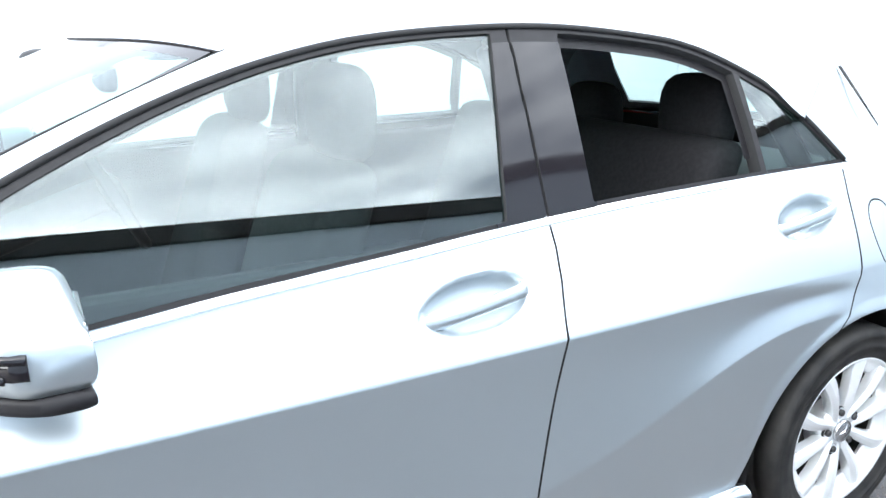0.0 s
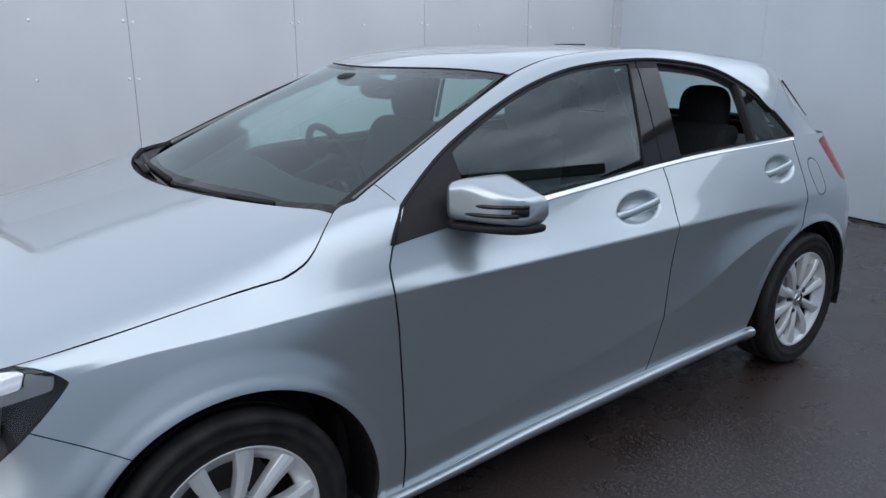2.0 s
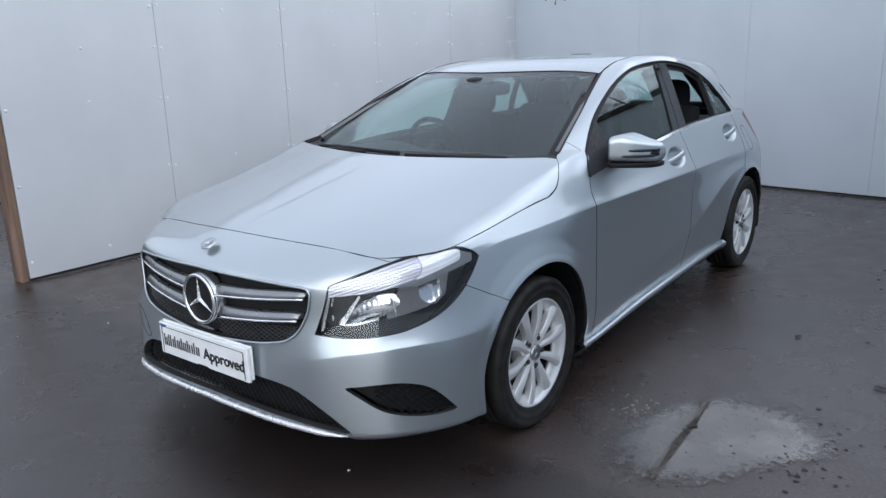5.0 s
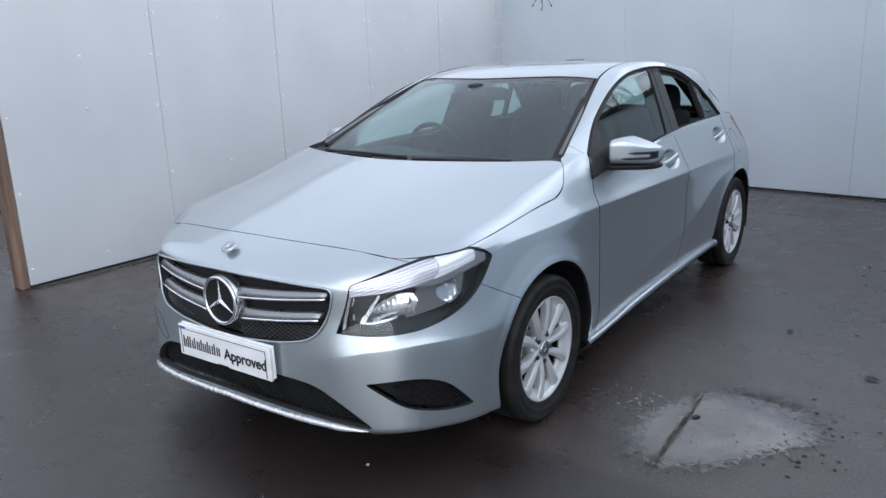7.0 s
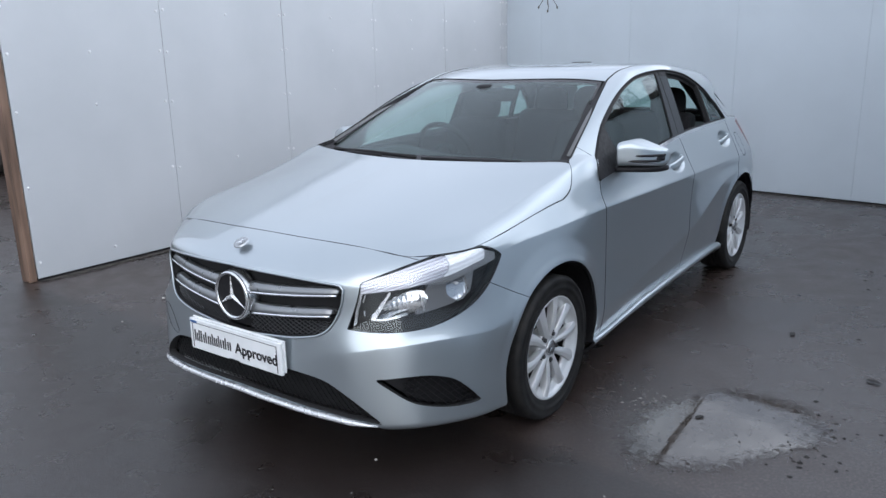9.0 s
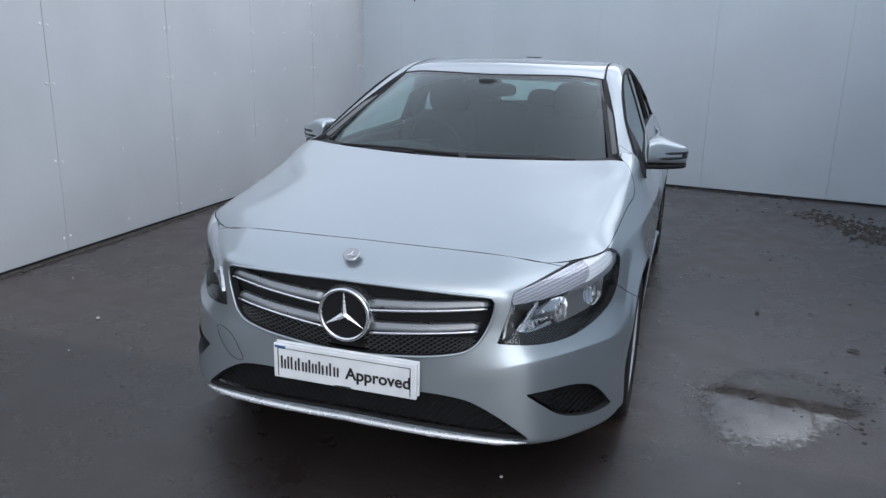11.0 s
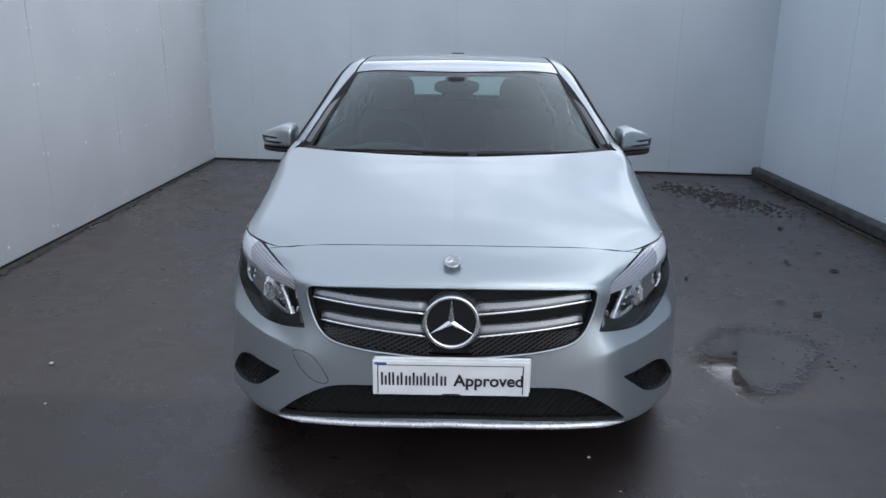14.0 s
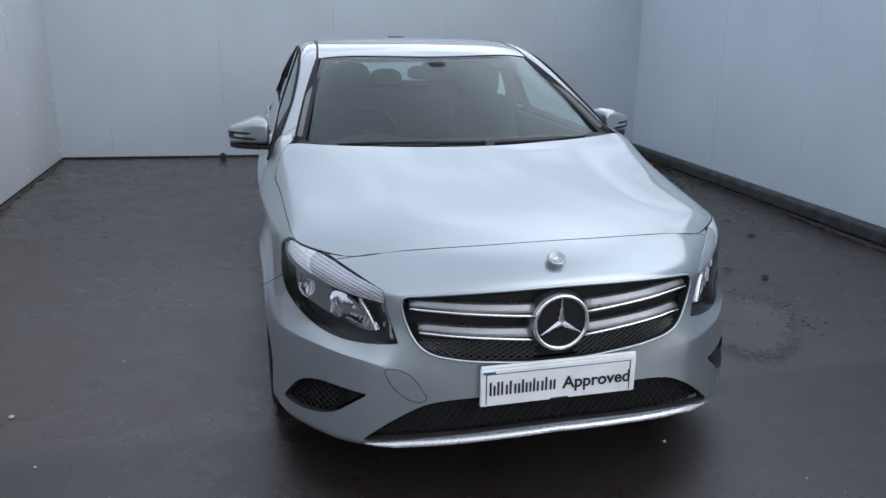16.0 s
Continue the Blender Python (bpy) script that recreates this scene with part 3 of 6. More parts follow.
def panel_wall(name, label, start, turn, length, first, kerb=False, screws=True, height=WALL_H, cap=0.15, joint=0.0017, sheet=WALL, top=CAPPING, top_label="nearly black timber capping"):
    """A wall of sheet panels on a dark core. Its face is the plane x = 0 of its own frame, looking to +x, and it runs along +y."""
    wall = thing(name, label, "wall", kind="structure")
    wall.matrix_world = pose(*start, 0, 0, turn)
    part("core", box_bm(-0.12, -0.014, 0, length, 0.0, height, 0.004, 1), SEAM, wall, "dark joint behind the panels")
    # black strip paints the shadow in the gap below the panels
    part("foot_gap", box_bm(-0.012, -0.006, 0, length, 0.0, 0.03), VOID, wall, "black strip for the shadow in the gap under the panels")
    y, k = first - PANEL, 0
    gaps = random.Random(name)
    while y < length:
        a, b = max(y, 0.0), min(y + PANEL, length)
        if b - a > 0.05:
            lean = random.uniform(-0.0012, 0.0012)
            bm = box_bm(-0.014, lean, a + joint, b - joint, 0.02, height, 0.0015, 1)
            p = part("panel", bm, sheet, wall)
            if screws:
                for q in (a + 0.03, b - 0.03, (a + b) / 2):
                    for z in (0.12, 0.65, 1.155, 1.52, 1.82, 2.08):
                        if q == (a + b) / 2 and random.random() < 0.55:
                            continue
                        s = new("screw", SCREW_ME)
                        s.parent = p
                        s.location = (lean + 0.0005, q, z + random.uniform(-0.015, 0.015))
                if a > 0:
                    z0 = gaps.uniform(0.25, 1.5)
                    slit = box_bm(-0.004, 0.0016, a - 0.002, a + 0.002, z0, z0 + gaps.uniform(0.35, 0.8), 0.0008, 1)
                    part("open_joint", slit, SEAM, wall, "dark stretch of opened joint")
        y += PANEL
        k += 1
    part("cap", box_bm(-0.16, 0.035, -0.01, length + 0.01, height + 0.001, height + cap, 0.008, 2), top, wall, top_label)
    if kerb:
        part("kerb", box_bm(0.001, 0.1, 0, length, 0.0, 0.115, 0.03, 4), KERB, wall, "rounded wet concrete kerb along the foot")
    return wall


# ------------------------------------------------------------------ the hatchback
HUB_F, HUB_R, HUB_X, HUB_Z, TYRE_R = 0.060, 2.690, 0.903, 0.296, 0.2995
car = thing("car", "silver five-door hatchback, clean and wet-looking, parked on asphalt", "car")

# control curves of the lower body, from the middle of the nose round to the middle of the tail
LIP = [0, -0.774, 0.172, 0.25, -0.763, 0.17, 0.48, -0.714, 0.165, 0.6, -0.645, 0.165, 0.735, -0.53, 0.168, 0.83, -0.385, 0.175, 0.862, -0.275, 0.182, 0.87, 0.1, 0.165, 0.838, 0.5, 0.135, 0.836, 1.1, 0.155, 0.836, 1.75, 0.17, 0.838, 2.3, 0.18, 0.860, 2.7, 0.2, 0.835, 2.95, 0.2, 0.70, 3.17, 0.2, 0, 3.3, 0.2]
SPLIT = [0, -0.824, 0.232, 0.25, -0.812, 0.224, 0.482, -0.762, 0.213, 0.626, -0.696, 0.207, 0.764, -0.566, 0.207, 0.862, -0.41, 0.21, 0.886, -0.283, 0.209, 0.893, 0.1, 0.185, 0.887, 0.5, 0.180, 0.882, 1.1, 0.206, 0.880, 1.75, 0.223, 0.882, 2.3, 0.230, 0.893, 2.7, 0.23, 0.868, 2.99, 0.23, 0.73, 3.23, 0.23, 0, 3.36, 0.23]
SILL = [0, -0.822, 0.33, 0.25, -0.811, 0.33, 0.476, -0.766, 0.352, 0.616, -0.696, 0.366, 0.756, -0.555, 0.36, 0.858, -0.398, 0.35, 0.884, -0.27, 0.33, 0.896, 0.1, 0.265,
       0.867, 0.5, 0.203, 0.857, 1.1, 0.232, 0.855, 1.75, 0.25, 0.861, 2.3, 0.257, 0.893, 2.7, 0.32, 0.877, 3.01, 0.32, 0.74, 3.26, 0.32, 0, 3.40, 0.32]
SWEEP = [0, -0.819, 0.46, 0.25, -0.807, 0.46, 0.482, -0.762, 0.462, 0.617, -0.684, 0.485, 0.752, -0.542, 0.495, 0.852, -0.382, 0.50, 0.888, -0.248, 0.50, 0.900, 0.1, 0.43,
       0.893, 0.5, 0.345, 0.894, 1.1, 0.38, 0.890, 1.75, 0.475, 0.886, 2.3, 0.645, 0.897, 2.7, 0.65, 0.877, 3.02, 0.52, 0.74, 3.27, 0.5, 0, 3.42, 0.5]
HOLLOW = [0, -0.82, 0.59, 0.25, -0.808, 0.588, 0.48, -0.739, 0.58, 0.604, -0.653, 0.577, 0.732, -0.51, 0.58, 0.838, -0.355, 0.6, 0.868, -0.21, 0.62, 0.893, 0.1, 0.66,
       0.896, 0.5, 0.64, 0.892, 1.1, 0.635, 0.879, 1.75, 0.65, 0.869, 2.3, 0.71, 0.886, 2.7, 0.71, 0.872, 3.01, 0.66, 0.74, 3.25, 0.64, 0, 3.40, 0.64]
LINE = [0, -0.816, 0.715, 0.25, -0.8, 0.712, 0.475, -0.732, 0.7, 0.575, -0.656, 0.7, 0.723, -0.507, 0.712, 0.816, -0.352, 0.738, 0.834, -0.19, 0.766, 0.870, 0.1, 0.783,
       0.899, 0.5, 0.797, 0.900, 1.1, 0.79, 0.883, 1.75, 0.777, 0.871, 2.3, 0.77, 0.876, 2.7, 0.765, 0.855, 3.0, 0.77, 0.72, 3.22, 0.77, 0, 3.36, 0.78]
BELT = [0, -.645, .818, .25, -.635, .814, .48, -.59, .801, .60, -.545, .780, .706, -.462, .778, .790, -.342, .795, .803, -.18, .813,
        .817, .10, .853, .852, .537, .906, .812, 1.1, .952, .766, 1.75, .984, .750, 2.3, 1.0, .746, 2.69, 1.003, .745, 2.93, 1.0, .63, 3.13, .99, 0, 3.24, 1.0]

# the middle of the nose is a little flatter than its corners
for row, back in ((LIP, 1), (SPLIT, 1), (SILL, 1), (SWEEP, 1), (HOLLOW, 1), (LINE, .9), (BELT, .5)):
    for i, d in ((1, .023), (4, .021), (7, .009)):
        row[i] += d * back

# a shelf above the waist crease: rounded on the nose, slightly hollow along the doors
knots = [0, .06, .16, .30, .43, .56, .70]
SHELF = []
for i in range(16):
    pts = np.array([np.array(r, float).reshape(-1, 3)[i] for r in (LIP, SPLIT, SILL, SWEEP, HOLLOW, LINE, BELT)])
    if i < 6:
        p = akima(knots, pts, np.array([.62]))[0]
    else:
        p = pts[5] + (pts[6] - pts[5]) * .38
        p[0] -= (0, 0, 0, 0, 0, 0, -.002, .000, .003, .009, .004, -.001, -.005, -.006, 0, 0)[i]
    SHELF += [float(c) for c in p]
lower_grid = loft([LIP, SPLIT, SILL, SWEEP, HOLLOW, LINE, SHELF, BELT], (2, 5), 620, 140, lambda p: along(p[:, 1], [-.30, .02, .45, .75, 2.5, 2.8], [0, 1, .8, .38, .38, .2]),
                  (((3,), lambda p: along(p[:, 1], [-.62, -.55, -.33, -.2], [0, .75, .75, 0])),
                   ((2, 3, 5), lambda p: np.where(p[:, 0] > .5, along(p[:, 1], [.35, .75, 2.2, 2.55], [0, .85, .85, 0]), 0))))
EDGE = lower_grid[:, -1].copy()
# a rolled flange stands out round each wheel arch
for arch_y, arch_z in ((.071, .273), (2.692, .275)):
    away = np.hypot(lower_grid[..., 1] - arch_y, lower_grid[..., 2] - arch_z) - .380
    swell = np.clip(1 - away / .034, 0, 1)
    lower_grid[..., 0] += .0065 * swell * swell * (3 - 2 * swell) * (lower_grid[..., 0] > .6)
# and the wing flares out above the front wheel
flare = np.clip(1 - (np.hypot(lower_grid[..., 1] - .071, lower_grid[..., 2] - .273) - .380) / .095, 0, 1)
flare = flare * flare * (3 - 2 * flare) * np.clip((lower_grid[..., 2] - .42) / .2, 0, 1)
lower_grid[..., 0] += .015 * flare * (lower_grid[..., 0] > .6)
lower = Sheet.grid(lower_grid, (0, 1.2, 0.6))


def arch(V, y0, z0, r):
    return np.hypot(V[:, 1] - y0, (V[:, 2] - z0)) - r


ARCH_F, ARCH_R, ARCH_RAD = 0.071, 2.692, 0.380
GAP = 0.0028

lower = lower.split(arch(lower.V, ARCH_F, 0.273, ARCH_RAD))[1]
lower = lower.split(arch(lower.V, ARCH_R, 0.275, ARCH_RAD))[1]

# head lamp outline in the plane across the corner
LAMP = loop2d([(-.158, .546), (-.158, .546), (-.02, .532), (.10, .535), (.22, .565), (.315, .622), (.372, .682), (.416, .749), (.416, .749),
               (.38, .779), (.327, .797), (.27, .799), (.19, .786), (.096, .765), (-.09, .712), (-.103, .705), (-.108, .69), (-.118, .65)], 200)
lamp_f = lambda V: inside((V[:, 0] + V[:, 1]) * 0.70711, V[:, 2], LAMP)
NOSE_ALL = lower.keep(lower.V[:, 1] + .25)
lamp_skin, lower = lower.split(np.where(lower.V[:, 1] < .1, lamp_f(lower.V), .06))

# the nose: everything ahead of the joint between bumper and wing
nose_f = lambda V: V[:, 1] - np.minimum(-0.340 + (0.670 - V[:, 2]) * 1.85, -0.06)
nose, rest = lower.split(nose_f(lower.V))
rear_f = lambda V: V[:, 1] - along(V[:, 2], [.2, .60, .80, .90, 1.01], [3.0, 2.96, 2.90, 2.80, 2.78])
flank, tail = rest.split(rear_f(rest.V))

# openings in the nose, as seen from the front
GRILLE = loop2d([(0, .722), (.25, .716), (.455, .702), (.487, .694), (.492, .675), (.475, .60), (.435, .535), (.38, .508), (.25, .486), (0, .470),
                 (-.25, .486), (-.38, .508), (-.435, .535), (-.475, .60), (-.492, .675), (-.487, .694), (-.455, .702), (-.25, .716)], 240)
INTAKE = loop2d([(0, .365), (.30, .362), (.40, .352), (.48, .32), (.56, .265), (.625, .205), (.625, .205), (.48, .222), (.25, .238), (0, .246),
                 (-.25, .238), (-.48, .222), (-.625, .205), (-.625, .205), (-.56, .265), (-.48, .32), (-.40, .352), (-.30, .362)], 240)
FOG = loop2d([(.600, .371), (.600, .371), (.66, .376), (.72, .377), (.775, .363), (.808, .338), (.838, .292), (.856, .253), (.856, .253), (.80, .249), (.745, .262), (.695, .288), (.65, .328)], 160)
open_f = lambda V: np.minimum(np.minimum(inside(V[:, 0], V[:, 2], GRILLE), inside(V[:, 0], V[:, 2], INTAKE)), inside(V[:, 0], V[:, 2], FOG))
front_only = lambda V, f: np.where(V[:, 1] < -0.30, f, 0.06)
holes, nose = nose.split(front_only(nose.V, open_f(nose.V)))
low_f = lambda V: np.where(np.abs(V[:, 0]) < .64, V[:, 2] - along(np.abs(V[:, 0]), [0, .25, .48, .60, .64], [.228, .220, .208, .198, .160]), .05)
lip_skin, nose = nose.split(low_f(nose.V))
lip_skin = lip_skin.moved(-.007)
(lip_skin + lip_skin.mirrored()).link("lower_lip", BLACK, car, "black underside of the lower lip")
bumper = nose.lipped(0.03, 1)
(bumper + bumper.mirrored()).link("front_bumper", PAINT, car, "silver painted front bumper")

# side panels
DOOR_F = lambda V: V[:, 1] - along(V[:, 2], [.2, .26, .52, .70, .80, .86, .91], [.545, .54, .532, .522, .510, .516, .540])
DOOR_SEAM_Z, DOOR_SEAM_Y = [.2, .28, .47, .61, .70, .80, .87, .93, .99], [1.62, 1.64, 1.670, 1.697, 1.715, 1.735, 1.754, 1.762, 1.760]
DOOR_B = lambda V: V[:, 1] - along(V[:, 2], DOOR_SEAM_Z, DOOR_SEAM_Y)
DOOR_E = lambda V: V[:, 1] - along(V[:, 2], [.24, .40, .535, .66, .75, .842, .93, 1.0], [2.28, 2.335, 2.452, 2.585, 2.635, 2.657, 2.672, 2.690])
SILL_F = lambda V: V[:, 2] - along(V[:, 1], [.4, .5, 1.1, 1.75, 2.4], [.203, .205, .234, .252, .259])
sill, upper = flank.split(SILL_F(flank.V))
wing, doors = upper.split(DOOR_F(upper.V))
front_door, doors = doors.split(DOOR_B(doors.V))
rear_door, quarter = doors.split(DOOR_E(doors.V))
wing = wing.keep(DOOR_F(wing.V) + GAP)
wing = wing.keep(-nose_f(wing.V) + GAP * 1.9)
front_door = front_door.split(DOOR_F(front_door.V) - GAP)[1].keep(DOOR_B(front_door.split(DOOR_F(front_door.V) - GAP)[1].V) + GAP)
rear_door = rear_door.split(DOOR_B(rear_door.V) - GAP)[1]
rear_door = rear_door.keep(DOOR_E(rear_door.V) + GAP)
quarter = quarter.split(DOOR_E(quarter.V) - GAP)[1]
FUEL = loop2d([(2.730, .768), (2.765, .760), (2.800, .774), (2.813, .835), (2.805, .895), (2.772, .912), (2.735, .900), (2.718, .835)], 80)
fuel, quarter = quarter.split(inside(quarter.V[:, 1], quarter.V[:, 2], FUEL))
fuel = fuel.keep(inside(fuel.V[:, 1], fuel.V[:, 2], FUEL) + 0.004)
TAIL_LAMP = loop2d([(2.898, .972), (2.97, .988), (3.26, .97), (3.28, .80), (3.06, .785), (2.978, .812), (2.928, .895)], 80)
tl_a, tail = tail.split(inside(tail.V[:, 1], tail.V[:, 2], TAIL_LAMP))
tl_b, quarter = quarter.split(inside(quarter.V[:, 1], quarter.V[:, 2], TAIL_LAMP))
tail_lamp = tl_a + tl_b

# recess for the door handles
HANDLES = ((1.555, .862, 0.118), (2.505, .893, 0.108))


def dish(sheet, y0, z0, half):
    """Presses the shallow bowl behind a handle into a door skin."""
    d = ((sheet.V[:, 1] - y0) / half) ** 2 + ((sheet.V[:, 2] - z0 - 0.05 * (sheet.V[:, 1] - y0)) / 0.046) ** 2
    depth = 0.028 * np.clip(1 - d ** 1.5, 0, 1) ** 0.8
    sheet.V = sheet.V - np.array([1, 0, 0.15]) * depth[:, None]
    P, F = sheet.V, sheet.F
    n = np.cross(P[F[:, 1]] - P[F[:, 0]], P[F[:, 2]] - P[F[:, 0]])
    acc = np.zeros_like(P)
    for k in range(3):
        np.add.at(acc, F[:, k], n)
    acc /= np.linalg.norm(acc, axis=1, keepdims=True) + 1e-12
    near = d < 1.5
    sheet.N = sheet.N.copy()
    sheet.N[near] = acc[near]
    return sheet


skin = lower.V.copy()
front_door = dish(front_door, *HANDLES[0])
rear_door = dish(rear_door, *HANDLES[1])


def both(sheet, name, material, label="", lip=0.014):
    s = sheet.lipped(lip) if lip else sheet
    a = s.link(name, material, car, label)
    b = s.mirrored().link(name, material, car, label)
    return a, b


fdoors = both(front_door, "front_door", PAINT, "silver front door, closed")
rdoors = both(rear_door, "rear_door", PAINT, "silver rear door, closed")
quarter = pieces(quarter)[0]
both(quarter, "rear_quarter_panel", PAINT, "silver rear quarter panel")
both(sill, "side_sill", PAINT, "silver sill trim")
both(fuel, "fuel_flap", PAINT, "round-cornered silver fuel flap")
both(tail_lamp, "tail_lamp", RED, "red tail lamp")
t2 = tail.lipped(0.012)
(t2 + t2.mirrored()).link("rear_bumper", PAINT, car, "silver rear bumper and tailgate")

# dark inner shell seen through the joints
inner = lower.keep(np.maximum(.27 - lower.V[:, 2], -.12 - lower.V[:, 1]))
middle = np.array([0, 1.2, .5])
inner = Sheet(middle + (inner.V - middle) * [.962, .985, .97], inner.N, inner.F)
(inner + inner.mirrored()).link("inner_shell", VOID, car, "dark metal behind the panel joints")

# bonnet
fore_edge = EDGE[EDGE[:, 1] < .75]


def on_edge(x):
    """The front edge of the bonnet at this distance from the middle."""
    k = fore_edge[:np.argmax(fore_edge[:, 0] > .80)]
    return [x, float(np.interp(x, k[:, 0], k[:, 1])) - .012, float(np.interp(x, k[:, 0], k[:, 2])) - .003]


def beside(y):
    """The side edge of the bonnet at this distance along the car."""
    k = fore_edge[np.argmax(fore_edge[:, 0] > .66):]
    return [float(np.interp(y, k[:, 1], k[:, 0])) + .008, y, float(np.interp(y, k[:, 1], k[:, 2])) - .002]


B_C = on_edge(0) + [0, -.40, .874, 0, -.10, .934, 0, .10, .972, 0, .205, .993, 0, .30, 1.005]
B_1 = on_edge(.33) + [.37, -.39, .867, .41, -.09, .927, .42, .12, .968, .42, .265, .996, .42, .36, 1.01]
B_2 = on_edge(.545) + [.62, -.36, .843, .665, -.05, .898, .685, .18, .948, .70, .375, .998, .70, .48, 1.02]
B_3 = on_edge(.622) + [.72, -.355, .826, .765, -.04, .876, .780, .21, .928, .783, .41, .985, .785, .60, 1.006]
B_O = beside(-.468) + beside(-.325) + beside(-.02) + beside(.25) + beside(.46) + beside(.61)
top = Sheet.grid(loft([B_C, B_1, B_2, B_3, B_O], (), 200, 130), (0, 0.2, 0.2))


def settle(sheet, curve, reach=.07):
    """Eases a skin up or down near its border, so that it meets the curve flush."""
    V, N = sheet.V, sheet.N
    near = [int(np.argmin((V[:, 0] - p[0]) ** 2 + (V[:, 1] - p[1]) ** 2)) for p in curve]
    own = V[near, 2] - (N[near, 0] * (curve[:, 0] - V[near, 0]) + N[near, 1] * (curve[:, 1] - V[near, 1])) / N[near, 2]
    dz = np.clip(curve[:, 2] - own, -.02, .02)
    dz = np.convolve(np.pad(dz, 4, mode="edge"), np.ones(9) / 9, "valid")
    d2 = (V[:, None, 0] - curve[None, :, 0]) ** 2 + (V[:, None, 1] - curve[None, :, 1]) ** 2
    i = d2.argmin(axis=1)
    d = np.sqrt(d2[np.arange(len(V)), i])
    w = np.clip(1 - d / reach, 0, 1)
    w = w * w * (3 - 2 * w)
    V = V.copy()
    V[:, 2] += dz[i] * w
    return Sheet.grid(V.reshape(200, -1, 3), (0, 0.2, 0.2))


top = settle(top, fore_edge[fore_edge[:, 1] < .55][::2])
REAR_EDGE = lambda V: V[:, 1] - (0.203 + 0.212 * (V[:, 0] / 0.763) ** 2)
CORNER = lambda V: np.where((V[:, 0] > .70) & (V[:, 1] > .12), (V[:, 0] - along(V[:, 1], [.12, .16, .20, .24, .275, .300, .3124, .332, .351, .370, .391, .410, .425, .45, .60], [.8260, .8272, .8284, .8290, .8282, .8262, .8238, .8176, .8090, .7988, .7855, .770, .757, .745, .735])) * 0.8, -0.05)
bonnet = top.keep(REAR_EDGE(top.V))
bonnet = bonnet.keep(CORNER(bonnet.V) + GAP * .5)
wing_top = top.split(CORNER(top.V) - GAP * .4)[1]
wing_top = wing_top.split(np.where(wing_top.V[:, 0] > .74, .05, -.05))[1]
PLAN = np.concatenate([fore_edge[:, :2], [[fore_edge[-1, 0], 1.2], [-.3, 1.2], [-.3, fore_edge[0, 1]]]])
wing_top = wing_top.keep(inside(wing_top.V[:, 0], wing_top.V[:, 1], PLAN) - .0005)
wing_top = wing_top.keep(wing_top.V[:, 1] - along(wing_top.V[:, 2], [.86, .908, .990, 1.05], [.538, .541, .604, .65]))
bonnet = bonnet.keep(inside(bonnet.V[:, 0], bonnet.V[:, 1], PLAN) + along(bonnet.V[:, 0], [0, .55, .60, .79, .81], [.0040, .0040, .0026, .0026, .0020]))
bonnet = bonnet.lipped(0.016)
(bonnet + bonnet.mirrored()).link("bonnet", PAINT, car, "silver bonnet, closed")


def blend_normals(a, b, curve, reach=.07):
    """Lets two skins that meet along a curve shade as one."""
    d2 = lambda V: ((V[:, None, :] - curve[None, :, :]) ** 2).sum(axis=2)
    da, db = d2(a.V), d2(b.V)
    n = a.N[da.argmin(axis=0)] + b.N[db.argmin(axis=0)]
    n /= np.linalg.norm(n, axis=1, keepdims=True)
    for s, d in ((a, da), (b, db)):
        i = d.argmin(axis=1)
        w = np.clip(1 - np.sqrt(d[np.arange(len(s.V)), i]) / reach, 0, 1)
        w = w * w * (3 - 2 * w)
        w = (w * np.clip((s.V[:, 1] - .235) / .06, 0, 1))[:, None]
        m = s.N * (1 - w) + n[i] * w
        s.N = m / np.linalg.norm(m, axis=1, keepdims=True)


blend_normals(wing, wing_top, EDGE[(EDGE[:, 1] > .24) & (EDGE[:, 1] < .545) & (EDGE[:, 0] > .7)])
wings = both(wing, "front_wing", PAINT, "silver front wing")
for w, s in zip(wings, (wing_top.lipped(0.012), wing_top.lipped(0.012).mirrored())):
    s.link("wing_top", PAINT, w)

# roof, screen and pillars
R_C = [0, 0.21, 0.978, 0, 0.6, 1.163, 0, 1, 1.322, 0, 1.25, 1.373, 0, 1.7, 1.392, 0, 2.2, 1.383, 0, 2.65, 1.355, 0, 3.07, 1.308, 0, 3.11, 1.22, 0, 3.24, 1]
R_1 = [0.42, 0.275, 0.98, 0.39, 0.645, 1.158, 0.36, 1.06, 1.318, 0.35, 1.29, 1.365, 0.34, 1.7, 1.386, 0.33, 2.2, 1.377, 0.32, 2.64, 1.346, 0.32, 3.03, 1.295, 0.32, 3.08, 1.2, 0.36, 3.2, 0.995]
R_W = [0.74, 0.43, 0.985, 0.658, 0.8, 1.15, 0.561, 1.205, 1.307, 0.542, 1.42, 1.356, 0.529, 1.74, 1.376, 0.519, 2.18, 1.365, 0.526, 2.6, 1.318, 0.545, 2.87, 1.255, 0.585, 2.97, 1.13, 0.63, 3.13, 0.99]
R_O = [0.799, 0.6, 0.99, 0.716, 0.855, 1.142, 0.658, 1.23, 1.285, 0.640, 1.44, 1.325, 0.631, 1.75, 1.342, 0.626, 2.15, 1.312, 0.665, 2.44, 1.215, 0.707, 2.58, 1.106, 0.744, 2.703, 1.011, 0.745, 2.93, 1]
